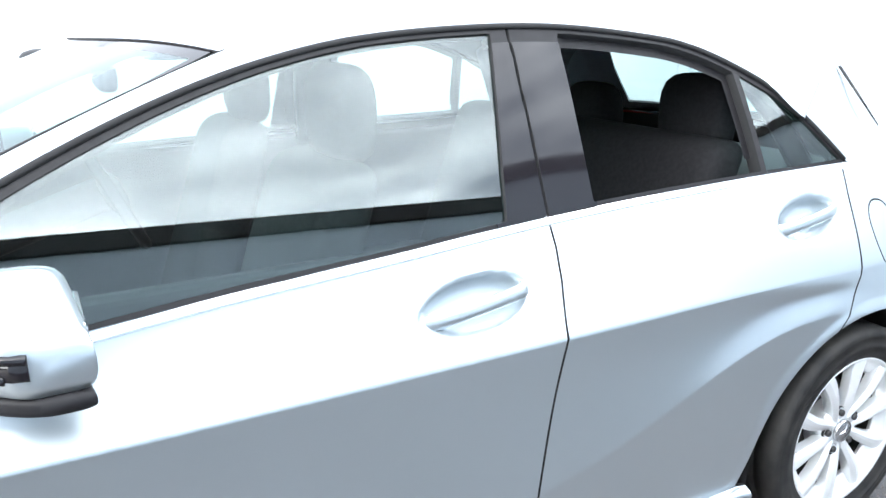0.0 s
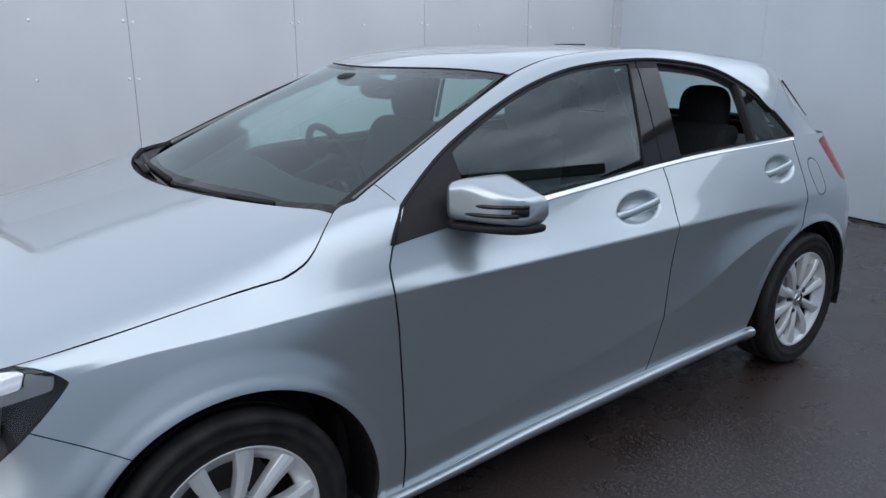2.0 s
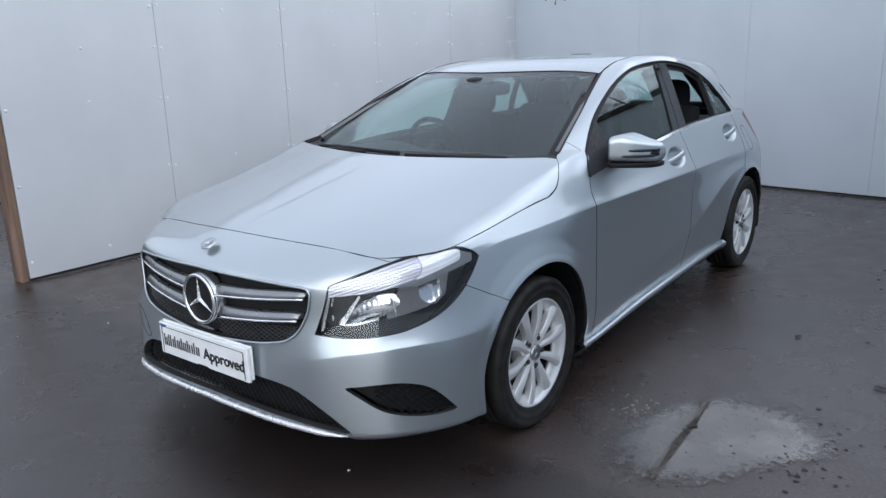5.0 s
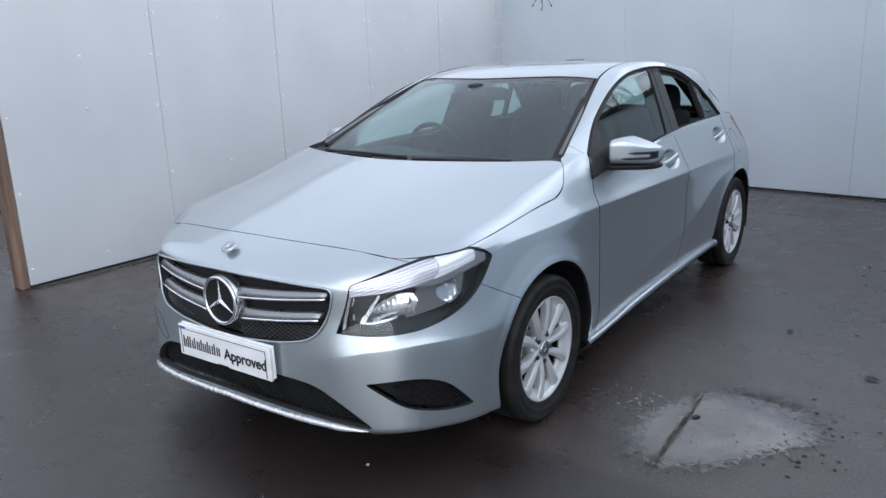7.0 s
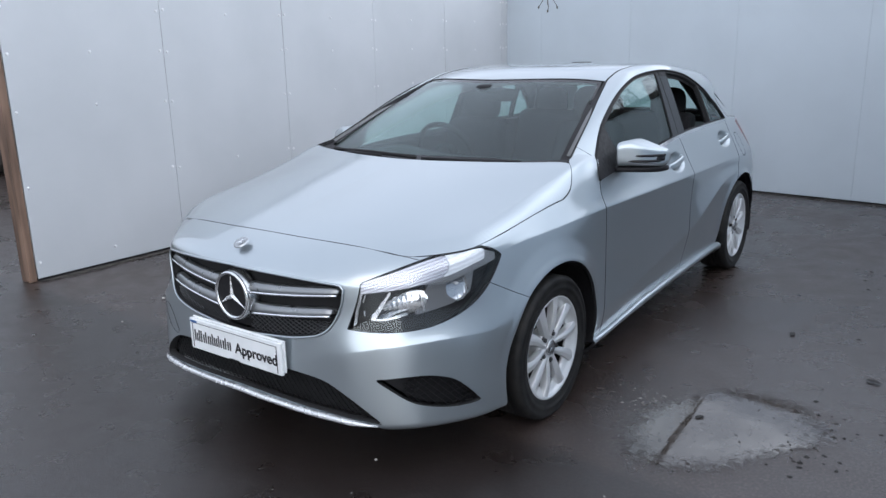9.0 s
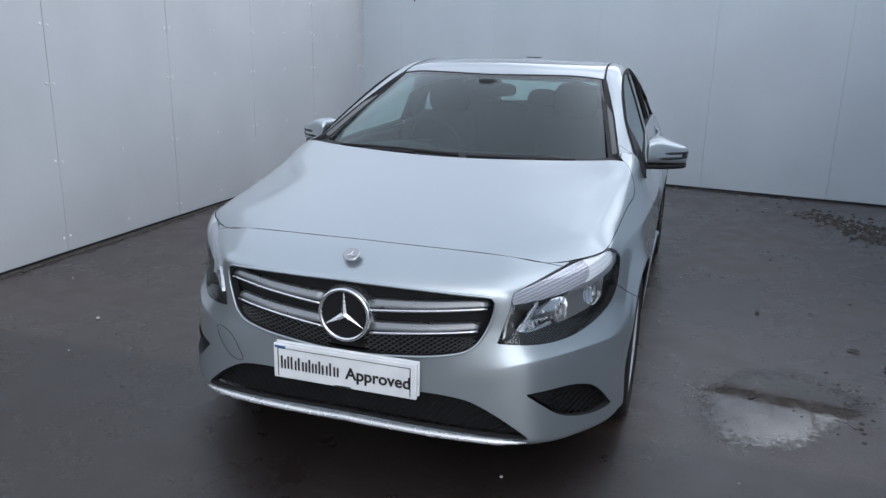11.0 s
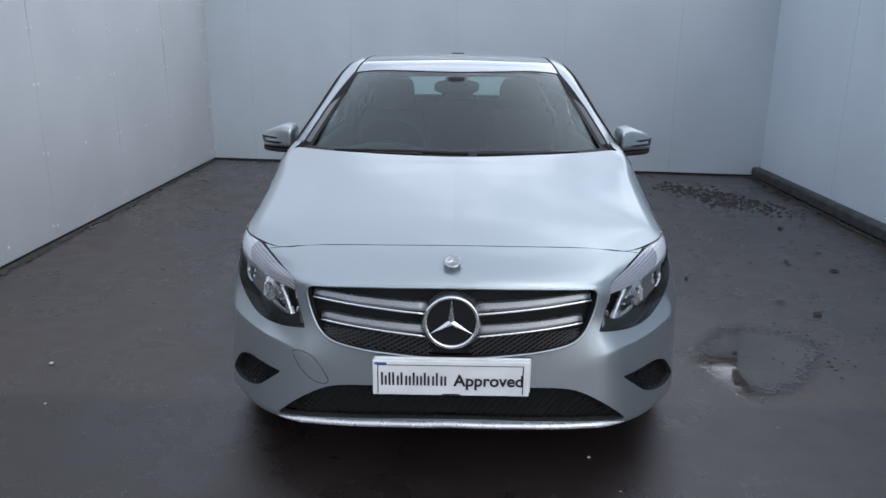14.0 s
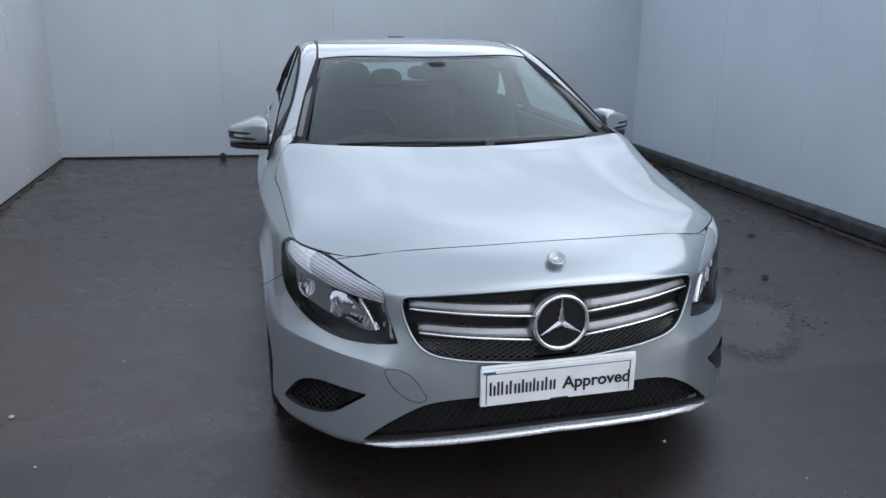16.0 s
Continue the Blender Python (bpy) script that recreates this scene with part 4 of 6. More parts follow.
# the rail between the roof joint and the side windows is rounded
R_M = []
for i in range(10):
    a, b = (np.array(r, float).reshape(-1, 3)[i] for r in (R_W, R_O))
    p = a * .5 + b * .5 + np.array((.8, 0, 1)) * (0, .003, .008, .011, .013, .016, .020, .018, .012, 0)[i]
    R_M += [float(c) for c in p]
roof_grid = loft([R_C, R_1, R_W, R_M, R_O], (2,), 460, 120)
gx, gy, gz = roof_grid[..., 0], roof_grid[..., 1], roof_grid[..., 2]
# the roof spoiler's cheeks swell outwards and end with a step over the rear pillar
cheek_end = np.interp(gz, [1.08, 1.135, 1.184, 1.25, 1.30], [2.545, 2.60, 2.665, 2.775, 2.93])
swell = np.clip((gy - 2.30) / .42, 0, 1)
swell = swell * swell * (3 - 2 * swell) * np.clip((gx - .40) / .12, 0, 1)
step = np.clip((cheek_end - gy) / .014, 0, 1)
roof_grid[..., 0] += .021 * swell * step - .004 * swell * (1 - step)
roof_grid[..., 2] += .008 * swell * step
roof_all = Sheet.grid(roof_grid, (0, 1.5, 0.3))
# position of the screen's rim: a line in plan, bowed like the glass
W_EDGE = lambda V: np.abs(V[:, 0]) - along(V[:, 1], [.2, .43, .80, 1.205, 1.42], [.80, .740, .664, .567, .548])
HEADER = lambda V: V[:, 1] - (1.0 + 0.205 * (V[:, 0] / 0.567) ** 2)
fore, aft = roof_all.split(HEADER(roof_all.V))
screen, pillar = fore.split(W_EDGE(fore.V) + 0.020)
pillar = pillar.split(W_EDGE(pillar.V) + 0.011)[1]
strip_f = lambda V: W_EDGE(V) - along(V[:, 1], [.42, .60, .85, 1.25], [.007, .006, .005, .004])
pillar_strip, pillar = pillar.split(strip_f(pillar.V))
pillar = pillar.split(strip_f(pillar.V) - .003)[1]
# the foot of the pillar belongs to the wing
FOOT = lambda V: V[:, 1] - along(V[:, 0], [.70, .745, .808, .86], [.565, .583, .613, .64])
pillar_foot, pillar = pillar.split(FOOT(pillar.V))
pillar_foot = pillar_foot.keep(FOOT(pillar_foot.V) + GAP)
# the glass lies lower than its pillars, most of all at their feet
sunk = lambda V: .003 + .013 * np.clip(-HEADER(V) / .22, 0, 1) + .016 * np.clip((.95 - V[:, 1]) / .5, 0, 1) * np.clip((V[:, 0] - .42) / .25, 0, 1)
screen = screen.moved(-sunk(screen.V)[:, None])
rim_f = lambda V: np.maximum(np.maximum(W_EDGE(V) + 0.034, HEADER(V) + 0.035), -(REAR_EDGE(V) - 0.09))
pane, rim = screen.split(rim_f(screen.V))
(pane + pane.mirrored()).link("windscreen", SCREEN_GLASS, car, "tinted laminated windscreen")
(rim + rim.mirrored()).link("windscreen_border", GLOSS, car, "black printed border of the windscreen")
under = fore.keep(W_EDGE(fore.V) - 0.0).split(W_EDGE(fore.keep(W_EDGE(fore.V) - 0.0).V) + 0.04)[1].moved(-0.016)
both(under, "screen_gutter", BLACK, "black gutter beside the windscreen", 0)
both(pillar, "front_pillar", PAINT, "silver windscreen pillar")
slope = np.clip((W_EDGE(pillar_strip.V) + .011) / .016, 0, 1)
both(pillar_strip.moved((.002 * slope - sunk(pillar_strip.V) * (1 - slope))[:, None]), "pillar_strip", BLACK, "dark strip between windscreen and pillar", .024)
for w, s in zip(wings, (pillar_foot.lipped(.012), pillar_foot.lipped(.012).mirrored())):
    s.link("wing_tail", PAINT, w)
BACKLIGHT = lambda V: np.maximum(np.maximum(2.95 - V[:, 1], np.abs(V[:, 0]) - along(V[:, 1], [2.9, 3.15], [.46, .52])), np.maximum(1.03 - V[:, 2], V[:, 2] - 1.25))
back_pane, roof = aft.split(BACKLIGHT(aft.V))
DITCH = lambda V: np.abs(np.abs(V[:, 0]) - along(V[:, 1], [1.1, 1.205, 1.42, 1.74, 2.18, 2.58, 2.8], [.59, .567, .548, .535, .525, .52, .53])) - 0.006
groove, roof = roof.split(np.where(roof.V[:, 1] < 2.72, DITCH(roof.V), 0.05))
g2 = groove.moved(-0.006)
both(g2, "roof_groove", BLACK, "black strip in the roof joint", 0)
r2 = roof.lipped(0.01)
(r2 + r2.mirrored()).link("roof", PAINT, car, "silver roof")
(back_pane + back_pane.mirrored()).link("rear_window", GLASS, car, "tinted rear window")
under_roof = aft.keep(aft.V[:, 1] - 2.85).moved(-0.03)
(under_roof + under_roof.mirrored()).link("headliner", LINER, car, "grey fabric headliner")

# side windows
D_LO = [.852, .537, .908, .840, .75, .926, .812, 1.1, .954, .790, 1.42, .969, .766, 1.75, .986, .752, 2.15, .998, .747, 2.45, 1.002, .746, 2.70, 1.004]
D_MID = [0.827, 0.568, 0.95, 0.780, 0.802, 1.035, 0.737, 1.165, 1.121, 0.718, 1.43, 1.148, 0.7015, 1.745, 1.165, 0.692, 2.15, 1.157, 0.709, 2.445, 1.11, 0.7455, 2.7, 1.007]
D_UP = [0.799, 0.6, 0.99, 0.716, 0.855, 1.142, 0.658, 1.23, 1.285, 0.640, 1.44, 1.325, 0.631, 1.75, 1.342, 0.626, 2.15, 1.312, 0.665, 2.44, 1.215, 0.744, 2.7, 1.01]
side = Sheet.grid(loft([D_LO, D_MID, D_UP], (), 300, 70), (0, 1.5, 0.9))
UPK = np.array(D_UP).reshape(-1, 3)
LOK = np.array(D_LO).reshape(-1, 3)
top_z = lambda y: akima(UPK[:, 1], UPK[:, 2:3], np.clip(y, .60, 2.70))[:, 0]
low_z = lambda y: akima(LOK[:, 1], LOK[:, 2:3], np.clip(y, .537, 2.70))[:, 0]


tilt = lambda V, k: V[:, 1] + k * (V[:, 2] - 1.15)
# the frame narrows where it runs steeply
steep = lambda y: along(y, [.6, .86, 1.24, 1.45, 1.75, 2.15, 2.44, 2.7], [.026, .019, .0135, .012, .012, .0125, .017, .010])
win_f = lambda V: np.maximum(V[:, 2] - (top_z(V[:, 1]) - steep(V[:, 1])), (low_z(V[:, 1]) + .008) - V[:, 2])
front_f = lambda V: np.maximum.reduce([win_f(V), tilt(V, -.121) - 1.6806, .815 - tilt(V, 0.0)])
rear_win_f = lambda V: np.maximum.reduce([win_f(V), 1.872 - tilt(V, .047), tilt(V, .14) - 2.375])
tri_f = lambda V: np.maximum.reduce([win_f(V), 2.392 - tilt(V, .14)])
fw, frame_side = side.split(front_f(side.V))
# the lowered rear window leaves a deep black channel round its opening
channel = side.keep(rear_win_f(side.V) - .004).split(rear_win_f(side.keep(rear_win_f(side.V) - .004).V) + .020)[1].moved(-.022)
channel = channel.split(channel.V[:, 2] - low_z(channel.V[:, 1]) - .035)[1]
both(channel, "window_channel", BLACK, "black channel round the lowered window", 0)
rw, frame_side = frame_side.split(rear_win_f(frame_side.V))
tw, frame_side = frame_side.split(tri_f(frame_side.V))
pane_f = fw.moved(-0.006)
# rolled glass: its curve runs evenly from foot to top and barely along the car
fit = np.stack([np.ones(len(pane_f.V)), pane_f.V[:, 2] - 1.1, pane_f.V[:, 1] - 1.2], 1)
bend = np.linalg.lstsq(fit, pane_f.N, rcond=None)[0]
bend[2] *= -.15
pane_f.N = fit @ bend - np.array([0, 0, .046])
pane_f.N /= np.linalg.norm(pane_f.N, axis=1, keepdims=True)
both(pane_f, "front_side_window", GLASS, "tinted front side window, wound up", 0)
both(tw.moved(-0.004), "quarter_window", GLASS, "small tinted quarter window", 0)
rw.moved(-0.006).mirrored().link("rear_side_window", GLASS, car, "tinted rear side window, wound up")
# pillar trim: gloss black, with the joint between the doors
SPLIT_B = lambda V: np.abs(tilt(V, .05) - 1.752) - 0.0042
joint, frame_side = frame_side.split(SPLIT_B(frame_side.V))
bp_f = lambda V: np.maximum(np.abs(tilt(V, .08) - 1.750) - 0.125, V[:, 2] - top_z(V[:, 1]) + 0.030)
b_trim, frame_rest = frame_side.split(bp_f(frame_side.V))
both(b_trim.moved(0.002), "pillar_trim", GLOSS, "gloss black pillar trim", 0.012)
both(frame_rest, "window_frame", BLACK, "black window frame", 0.034)
for piece_of in pieces(joint.moved(-0.012)):
    both(piece_of, "door_seal", VOID, "black door seal", 0)


# a rubber seal follows the outer edge of the door frames, from the foot of the pillar to the tail
rise = [np.array(r, float)[:3] for r in (D_LO, D_MID, D_UP)]
crown = akima(UPK[:, 1], UPK, np.linspace(.6, 2.70, 70))
for s in (1, -1):
    seal = [(s * (p[0] + .002), p[1], p[2] + .001) for p in [*rise[:2], *crown]]
    part("frame_seal", tube_bm(seal, .0062, 8), VOID, car, "black seal round the door frames", True)

ys = np.linspace(.835, 2.70, 42)
lo = akima(LOK[:, 1], LOK, ys)
for s in (1, -1):
    bm = bmesh.new()
    rows = [[bm.verts.new((s * (p[0] + d), p[1], p[2] + h)) for d, h in ((-.004, -.019), (.0090, -.016), (.0088, -.012), (-.005, .003), (-.010, .004))] for p in lo]
    for a, b in zip(rows[:-1], rows[1:]):
        for k in range(4):
            bm.faces.new((a[k], a[k + 1], b[k + 1], b[k]))
    bm.faces.new(rows[0])
    bm.faces.new(rows[-1])
    bmesh.ops.recalc_face_normals(bm, faces=bm.faces[:])
    part("belt_strip", bm, CHROME, car, "bright chrome strip below the windows")


def star(bm, r, depth, y):
    """A raised three-armed figure facing -y."""
    hub = bm.verts.new((0, y - depth, 0))
    ring = []
    for k in range(6):
        q = math.radians(90 + 60 * k)
        rad = r if k % 2 == 0 else r * 0.135
        ring.append(bm.verts.new((rad * math.cos(q), y, rad * math.sin(q))))
    for k in range(6):
        bm.faces.new((hub, ring[k], ring[(k + 1) % 6]))
    bmesh.ops.recalc_face_normals(bm, faces=bm.faces[:])


# --- wheels: ten blades, five bolts
def build_wheel():
    wheel = new("wheel")
    wheel.parent = car
    wheel["label"] = "ten-spoke silver alloy wheel with a black tyre"
    R = TYRE_R
    tyre = [(.205, -.09), (.222, -.102), (.25, -.108), (.285, -.10), (.297, -.085), (R, -.06), (R, -.034), (R - .006, -.033), (R - .006, -.027), (R, -.026),
            (R, -.003), (R - .006, -.002), (R - .006, .004), (R, .005), (R, .026), (R - .006, .027), (R - .006, .033), (R, .034), (R - .001, .058), (.298, .076),
            (.289, .0885), (.274, .0945), (.273, .0925), (.255, .0955), (.243, .0950), (.242, .0930), (.229, .091), (.217, .086), (.207, .078)]
    part("tyre", lathe_bm([(r, a - .098) for r, a in tyre], "x", 72), RUBBER, wheel, "black road tyre", True)
    rim = [(.150, -.19), (.19, -.185), (.203, -.178), (.196, -.15), (.186, -.060), (.169, -.056), (.172, -.043), (.190, -.034), (.2005, -.026), (.207, -.015), (.2125, -.0125), (.2155, -.016), (.213, -.024), (.206, -.03)]
    rim_part = part("rim", lathe_bm(rim[4:], "x", 72), ALLOY, wheel, "silver rim", True)
    # darkened barrel stands in for shade between the spokes
    part("rim_barrel", lathe_bm(rim[:5], "x", 72), BARREL_SHADE, rim_part, "inside of the rim, coloured dark for the shade behind the spokes", True)
    part("brake_disc", lathe_bm([(.0, -.13), (.06, -.13), (.145, -.132), (.145, -.15), (.0, -.15)], "x", 40), mat("brake_iron", (.09, .085, .08), .5, .6), wheel, "dark brake disc")
    part("wheel_well_back", lathe_bm([(.0, -.185), (.19, -.186)], "x", 32), VOID, wheel)
    for k in range(10):
        hand = 1 if k % 2 == 0 else -1
        base = (k // 2) * 72 + 90 - 17.0 * hand
        bm = bmesh.new()
        grid = []
        for i in range(13):
            t = i / 12
            r = 0.036 + t * 0.171
            half = 0.0125 + 0.0125 * t ** 1.3
            front = -0.033 + 0.013 * t + 0.007 * math.sin(math.pi * t)
            # each blade bows to one side, and leans on its neighbour at the hub
            q = math.radians(base + hand * (2.5 * (1 - t) ** 1.5 - 5.0 * math.sin(math.pi * t) ** 1.2 * .6))
            c, s = math.cos(q), math.sin(q)
            row = []
            for w, d in ((-1, -.032), (-1, -.0085), (-.92, -.006), (-.30, .0), (.25, .0022), (.94, -.0035), (1, -.006), (1, -.032)):
                w *= hand
                y, z = r * c - w * half * s, r * s + w * half * c
                row.append(bm.verts.new((front + d, y, z)))
            grid.append(row)
        for a, b in zip(grid[:-1], grid[1:]):
            for j in range(7):
                bm.faces.new((a[j], a[j + 1], b[j + 1], b[j]))
        bm.faces.new(grid[-1])
        bmesh.ops.recalc_face_normals(bm, faces=bm.faces[:])
        if sum(f.normal.x for f in bm.faces) < 0:
            bmesh.ops.reverse_faces(bm, faces=bm.faces[:])
        part("spoke", bm, ALLOY, wheel, smooth=False)
    part("hub", lathe_bm([(.0, -.033), (.05, -.033), (.068, -.036), (.074, -.05), (.074, -.09)], "x", 40), ALLOY, wheel, smooth=True)
    cap = part("centre_cap", lathe_bm([(.0, -.0225), (.024, -.023), (.0265, -.025), (.029, -.022), (.031, -.023), (.0325, -.028), (.033, -.04)], "x", 32), SATIN, wheel, "satin grey centre cap", True)
    bm = bmesh.new()
    star(bm, .022, .003, 0)
    bmesh.ops.transform(bm, matrix=Matrix.Translation((-.0218, 0, 0)) @ Matrix.Rotation(radians(90), 4, "Z"), verts=bm.verts[:])
    part("cap_star", bm, CHROME, cap)
    for k in range(5):
        q = math.radians(90 + 36 + 72 * k)
        bm = lathe_bm([(.0, -.026), (.008, -.026), (.0095, -.029), (.0095, -.04), (.0145, -.040), (.0150, -.0335), (.0165, -.0325), (.017, -.04)], "x", 14)
        bmesh.ops.translate(bm, vec=(0, .056 * math.cos(q), .056 * math.sin(q)), verts=bm.verts[:])
        part("wheel_bolt", bm, LAMP_DARK, wheel, "dark wheel bolt in its socket")
    return wheel


def copy_wheel(w, m):
    made = new("wheel")
    made.parent = car
    made["label"] = w["label"]
    made.matrix_basis = m
    links = {w: made}
    for o in w.children_recursive:
        c = o.copy()
        scene.collection.objects.link(c)
        c.parent = links[o.parent]
        links[o] = c
    return made


first = build_wheel()
first.matrix_basis = pose(HUB_X, HUB_F, HUB_Z, 8, 0, 0)
copy_wheel(first, pose(HUB_X - .012, HUB_R, HUB_Z, -25, 0, 0))
copy_wheel(first, pose(-HUB_X, HUB_F, HUB_Z, 0, 0, 180))
copy_wheel(first, pose(-HUB_X + .012, HUB_R, HUB_Z, 20, 0, 180))
# dark liners in the arches
for s in (1, -1):
    for y0, z0 in ((ARCH_F, .275), (ARCH_R, .275)):
        prof = [(0.364, .60), (.378, .62), (.380, .885 if y0 < 1 else .87)]
        bm = lathe_bm(prof, "x", 56)
        cut = [v for v in bm.verts if v.co.z < -.12]
        bmesh.ops.delete(bm, geom=cut, context="VERTS")
        for v in bm.verts:
            v.co.x *= s
            v.co.y += y0
            v.co.z += z0
        part("arch_liner", bm, BLACK, car, "black wheel arch liner", True)
        bm = lathe_bm([(.0, .60), (.362, .60)], "x", 40)
        for v in bm.verts:
            v.co.x *= s
            v.co.y += y0
            v.co.z = max(v.co.z + z0, .12)
        part("arch_back", bm, VOID, car)
part("underbody", box_bm(-.68, .68, -.50, 2.95, .15, .19, .02, 2), VOID, car, "dark underside")


# --- grille
NOSE_V = NOSE_ALL.V


def nose_y(x, z):
    """How far forward the nose lies at a place, from its surface."""
    d = (NOSE_V[:, 0] - abs(x)) ** 2 + (NOSE_V[:, 2] - z) ** 2
    i = np.argpartition(d, 4)[:4]
    w = 1 / (d[i] + 1e-7)
    return float((NOSE_V[i, 1] * w).sum() / w.sum())


def inset(sheet, depth):
    s = Sheet(sheet.V + np.array([0, depth, 0]), sheet.N, sheet.F)
    return s


grille = new("grille")
grille.parent = car
grille["label"] = "black radiator grille with two satin silver bars"
gh = holes.keep(np.where(holes.V[:, 2] > .44, inside(holes.V[:, 0], holes.V[:, 2], GRILLE), .06))
gb = inset(gh, .045)
(gb + gb.mirrored()).link("grille_back", VOID, grille, "black grille backing")
ih = holes.keep(np.where(holes.V[:, 2] < .44, inside(holes.V[:, 0], holes.V[:, 2], INTAKE), .06))
ib = inset(ih, .05)
(ib + ib.mirrored()).link("intake_back", VOID, car, "black backing of the lower air intake")
fh = holes.keep(inside(holes.V[:, 0], holes.V[:, 2], FOG))
fb = Sheet(fh.V + np.array([-.02, .035, 0]), fh.N, fh.F)
both(fb, "corner_vent", BLACK, "blank black corner vent", 0)

G = GRILLE
rim_pts = [(x, nose_y(x, z) - .004, z) for x, z in G[::2]]
part("grille_surround", tube_bm(rim_pts, .0045, 8, True), PAINT, grille, "thin silver surround", True)


def bar_bm(x0, x1, z0, z1, s):
    """One half bar of the grille: satin body with a bright lower lip, following the nose."""
    bm = bmesh.new()
    rows = []
    n = 14
    for i in range(n + 1):
        t = i / n
        x = x0 + (x1 - x0) * t
        z = z0 + (z1 - z0) * t
        y = nose_y(x, z) + .004 - .012 * math.sin(math.pi * min(t * 1.1, 1)) * .4
        h = .0255 * (1 - .25 * t) * (1 if t < .97 else .7)
        rows.append([bm.verts.new((s * x, y + d, z + k * h)) for d, k in ((.03, .95), (.012, 1.0), (.008, .85), (-.001, .1), (.0, -.15), (.03, -.4))])
    for a, b in zip(rows[:-1], rows[1:]):
        for j in range(5):
            bm.faces.new((a[j], a[j + 1], b[j + 1], b[j]))
    bm.faces.new(rows[0])
    bm.faces.new(rows[-1][::-1])
    bmesh.ops.recalc_face_normals(bm, faces=bm.faces[:])
    return bm


for s in (1, -1):
    for x0, x1, z0, z1 in ((.085, .468, .640, .668), (.085, .442, .560, .592)):
        b = part("grille_bar", bar_bm(x0, x1, z0, z1, s), BAR, grille, "satin grey grille bar", True)
        pts = []
        for i in range(15):
            t = i / 14
            x, z = x0 + (x1 - x0) * t, z0 + (z1 - z0) * t
            pts.append((s * x, nose_y(x, z) - .001, z - .010 * (1 - .3 * t)))
        part("bright_lip", tube_bm(pts, .0048, 8), CHROME, b, "chrome lower edge", True)


def lattice(name, x0, x1, z_lo, z_hi, depth, step, parent, s, lean=1.0, material=MESH):
    """A diamond mesh of thin black bars between two heights."""
    bm = bmesh.new()
    x = x0 - (z_hi(x0) - z_lo(x0)) / lean
    while x < x1:
        for d in (1, -1):
            prev = None
            for i in range(7):
                t = i / 6
                xx = x + (t if d > 0 else 1 - t) * .10 / lean
                if xx < x0 or xx > x1:
                    prev = None
                    continue
                z = z_lo(xx) + t * (z_hi(xx) - z_lo(xx))
                p = Vector((s * xx, nose_y(xx, z) + depth, z))
                if prev is not None:
                    side = Vector((0.0022, 0, 0))
                    up = Vector((0, .006, 0))
                    a, b, c, e = prev - side, prev + side, p + side, p - side
                    q = [bm.verts.new(v) for v in (a, b, c, e)]
                    bm.faces.new(q)
                    r = [bm.verts.new(v + up) for v in (a, e)]
                    bm.faces.new((q[0], q[3], r[1], r[0]))
                prev = p
        x += step
    ob = part(name, bm, material, parent, "dark diamond mesh")
    ob["kind"] = "stuff"
    return ob


low_edge = lambda x: float(np.interp(x, [0, .25, .38, .435, .475], [.470, .486, .508, .535, .60]))
for s in (1, -1):
    lattice("grille_mesh", .06, .44, low_edge, lambda x: .535 + x * .06, .016, .026, grille, s, 1.0, GRID)
    lattice("intake_mesh", .0, .56, lambda x: float(np.interp(x, [0, .25, .48, .6], [.246, .238, .222, .21])), lambda x: float(np.interp(x, [0, .3, .4, .48, .56], [.365, .362, .352, .32, .265])), .035, .026, car, s)
    lattice("vent_mesh", .66, .83, lambda x: float(np.interp(x, [.605, .64, .685, .735, .80, .853], [.368, .306, .272, .254, .245, .256])), lambda x: float(np.interp(x, [.60, .66, .72, .775, .805, .835, .853], [.368, .373, .374, .362, .340, .295, .256])), .03, .020, car, s)

# emblem: a ring with a three-armed star on black
emblem = new("emblem")
emblem.parent = car
emblem["label"] = "round chrome emblem on a black disc"
emblem.location = (0, -.807, .604)
part("emblem_disc", lathe_bm([(.0, .0), (.083, .002), (.083, .05), (.0, .05)], "y", 48), BLACK, emblem, "black disc")
ring = [(.0945 * math.cos(q) * .92, 0.0, .0945 * math.sin(q) * .92) for q in (2 * math.pi * k / 64 for k in range(64))]
part("emblem_ring", tube_bm(ring, .0075, 10, True), CHROME, emblem, "chrome ring", True)
part("emblem_collar", lathe_bm([(.092, .004), (.098, .012), (.102, .04)], "y", 56), SATIN, emblem, "satin collar", True)
bm = bmesh.new()
star(bm, .084, .008, -.001)
part("emblem_star", bm, POLISHED, emblem, "raised bright metal star")
badge = new("bonnet_badge")
badge.parent = car
badge["label"] = "small round badge above the grille"
badge.matrix_basis = pose(0, -.7446, .7963, -62, 0, 0)
part("badge_disc", lathe_bm([(.0, -.002), (.0215, -.001), (.023, -.003), (.028, -.002), (.030, .004)], "y", 32), SATIN, badge, "satin disc", True)
bm = bmesh.new()
star(bm, .019, .002, -.0022)
part("badge_star", bm, CHROME, badge)

# lower lip strip
pts = []
for i in range(41):
    x = -.615 + 1.23 * i / 40
    z = float(np.interp(abs(x), [0, .25, .48, .62], [.232, .224, .212, .200]))
    pts.append((x, nose_y(x, z) - .013, z + .002))
part("lip_strip", tube_bm(pts, .0125, 8, squash=.9, radii=[.0125 * min(1, .25 + .75 * min(i, 40 - i) / 3) for i in range(41)]), BRIGHT, car, "bright silver strip along the lower lip", True)
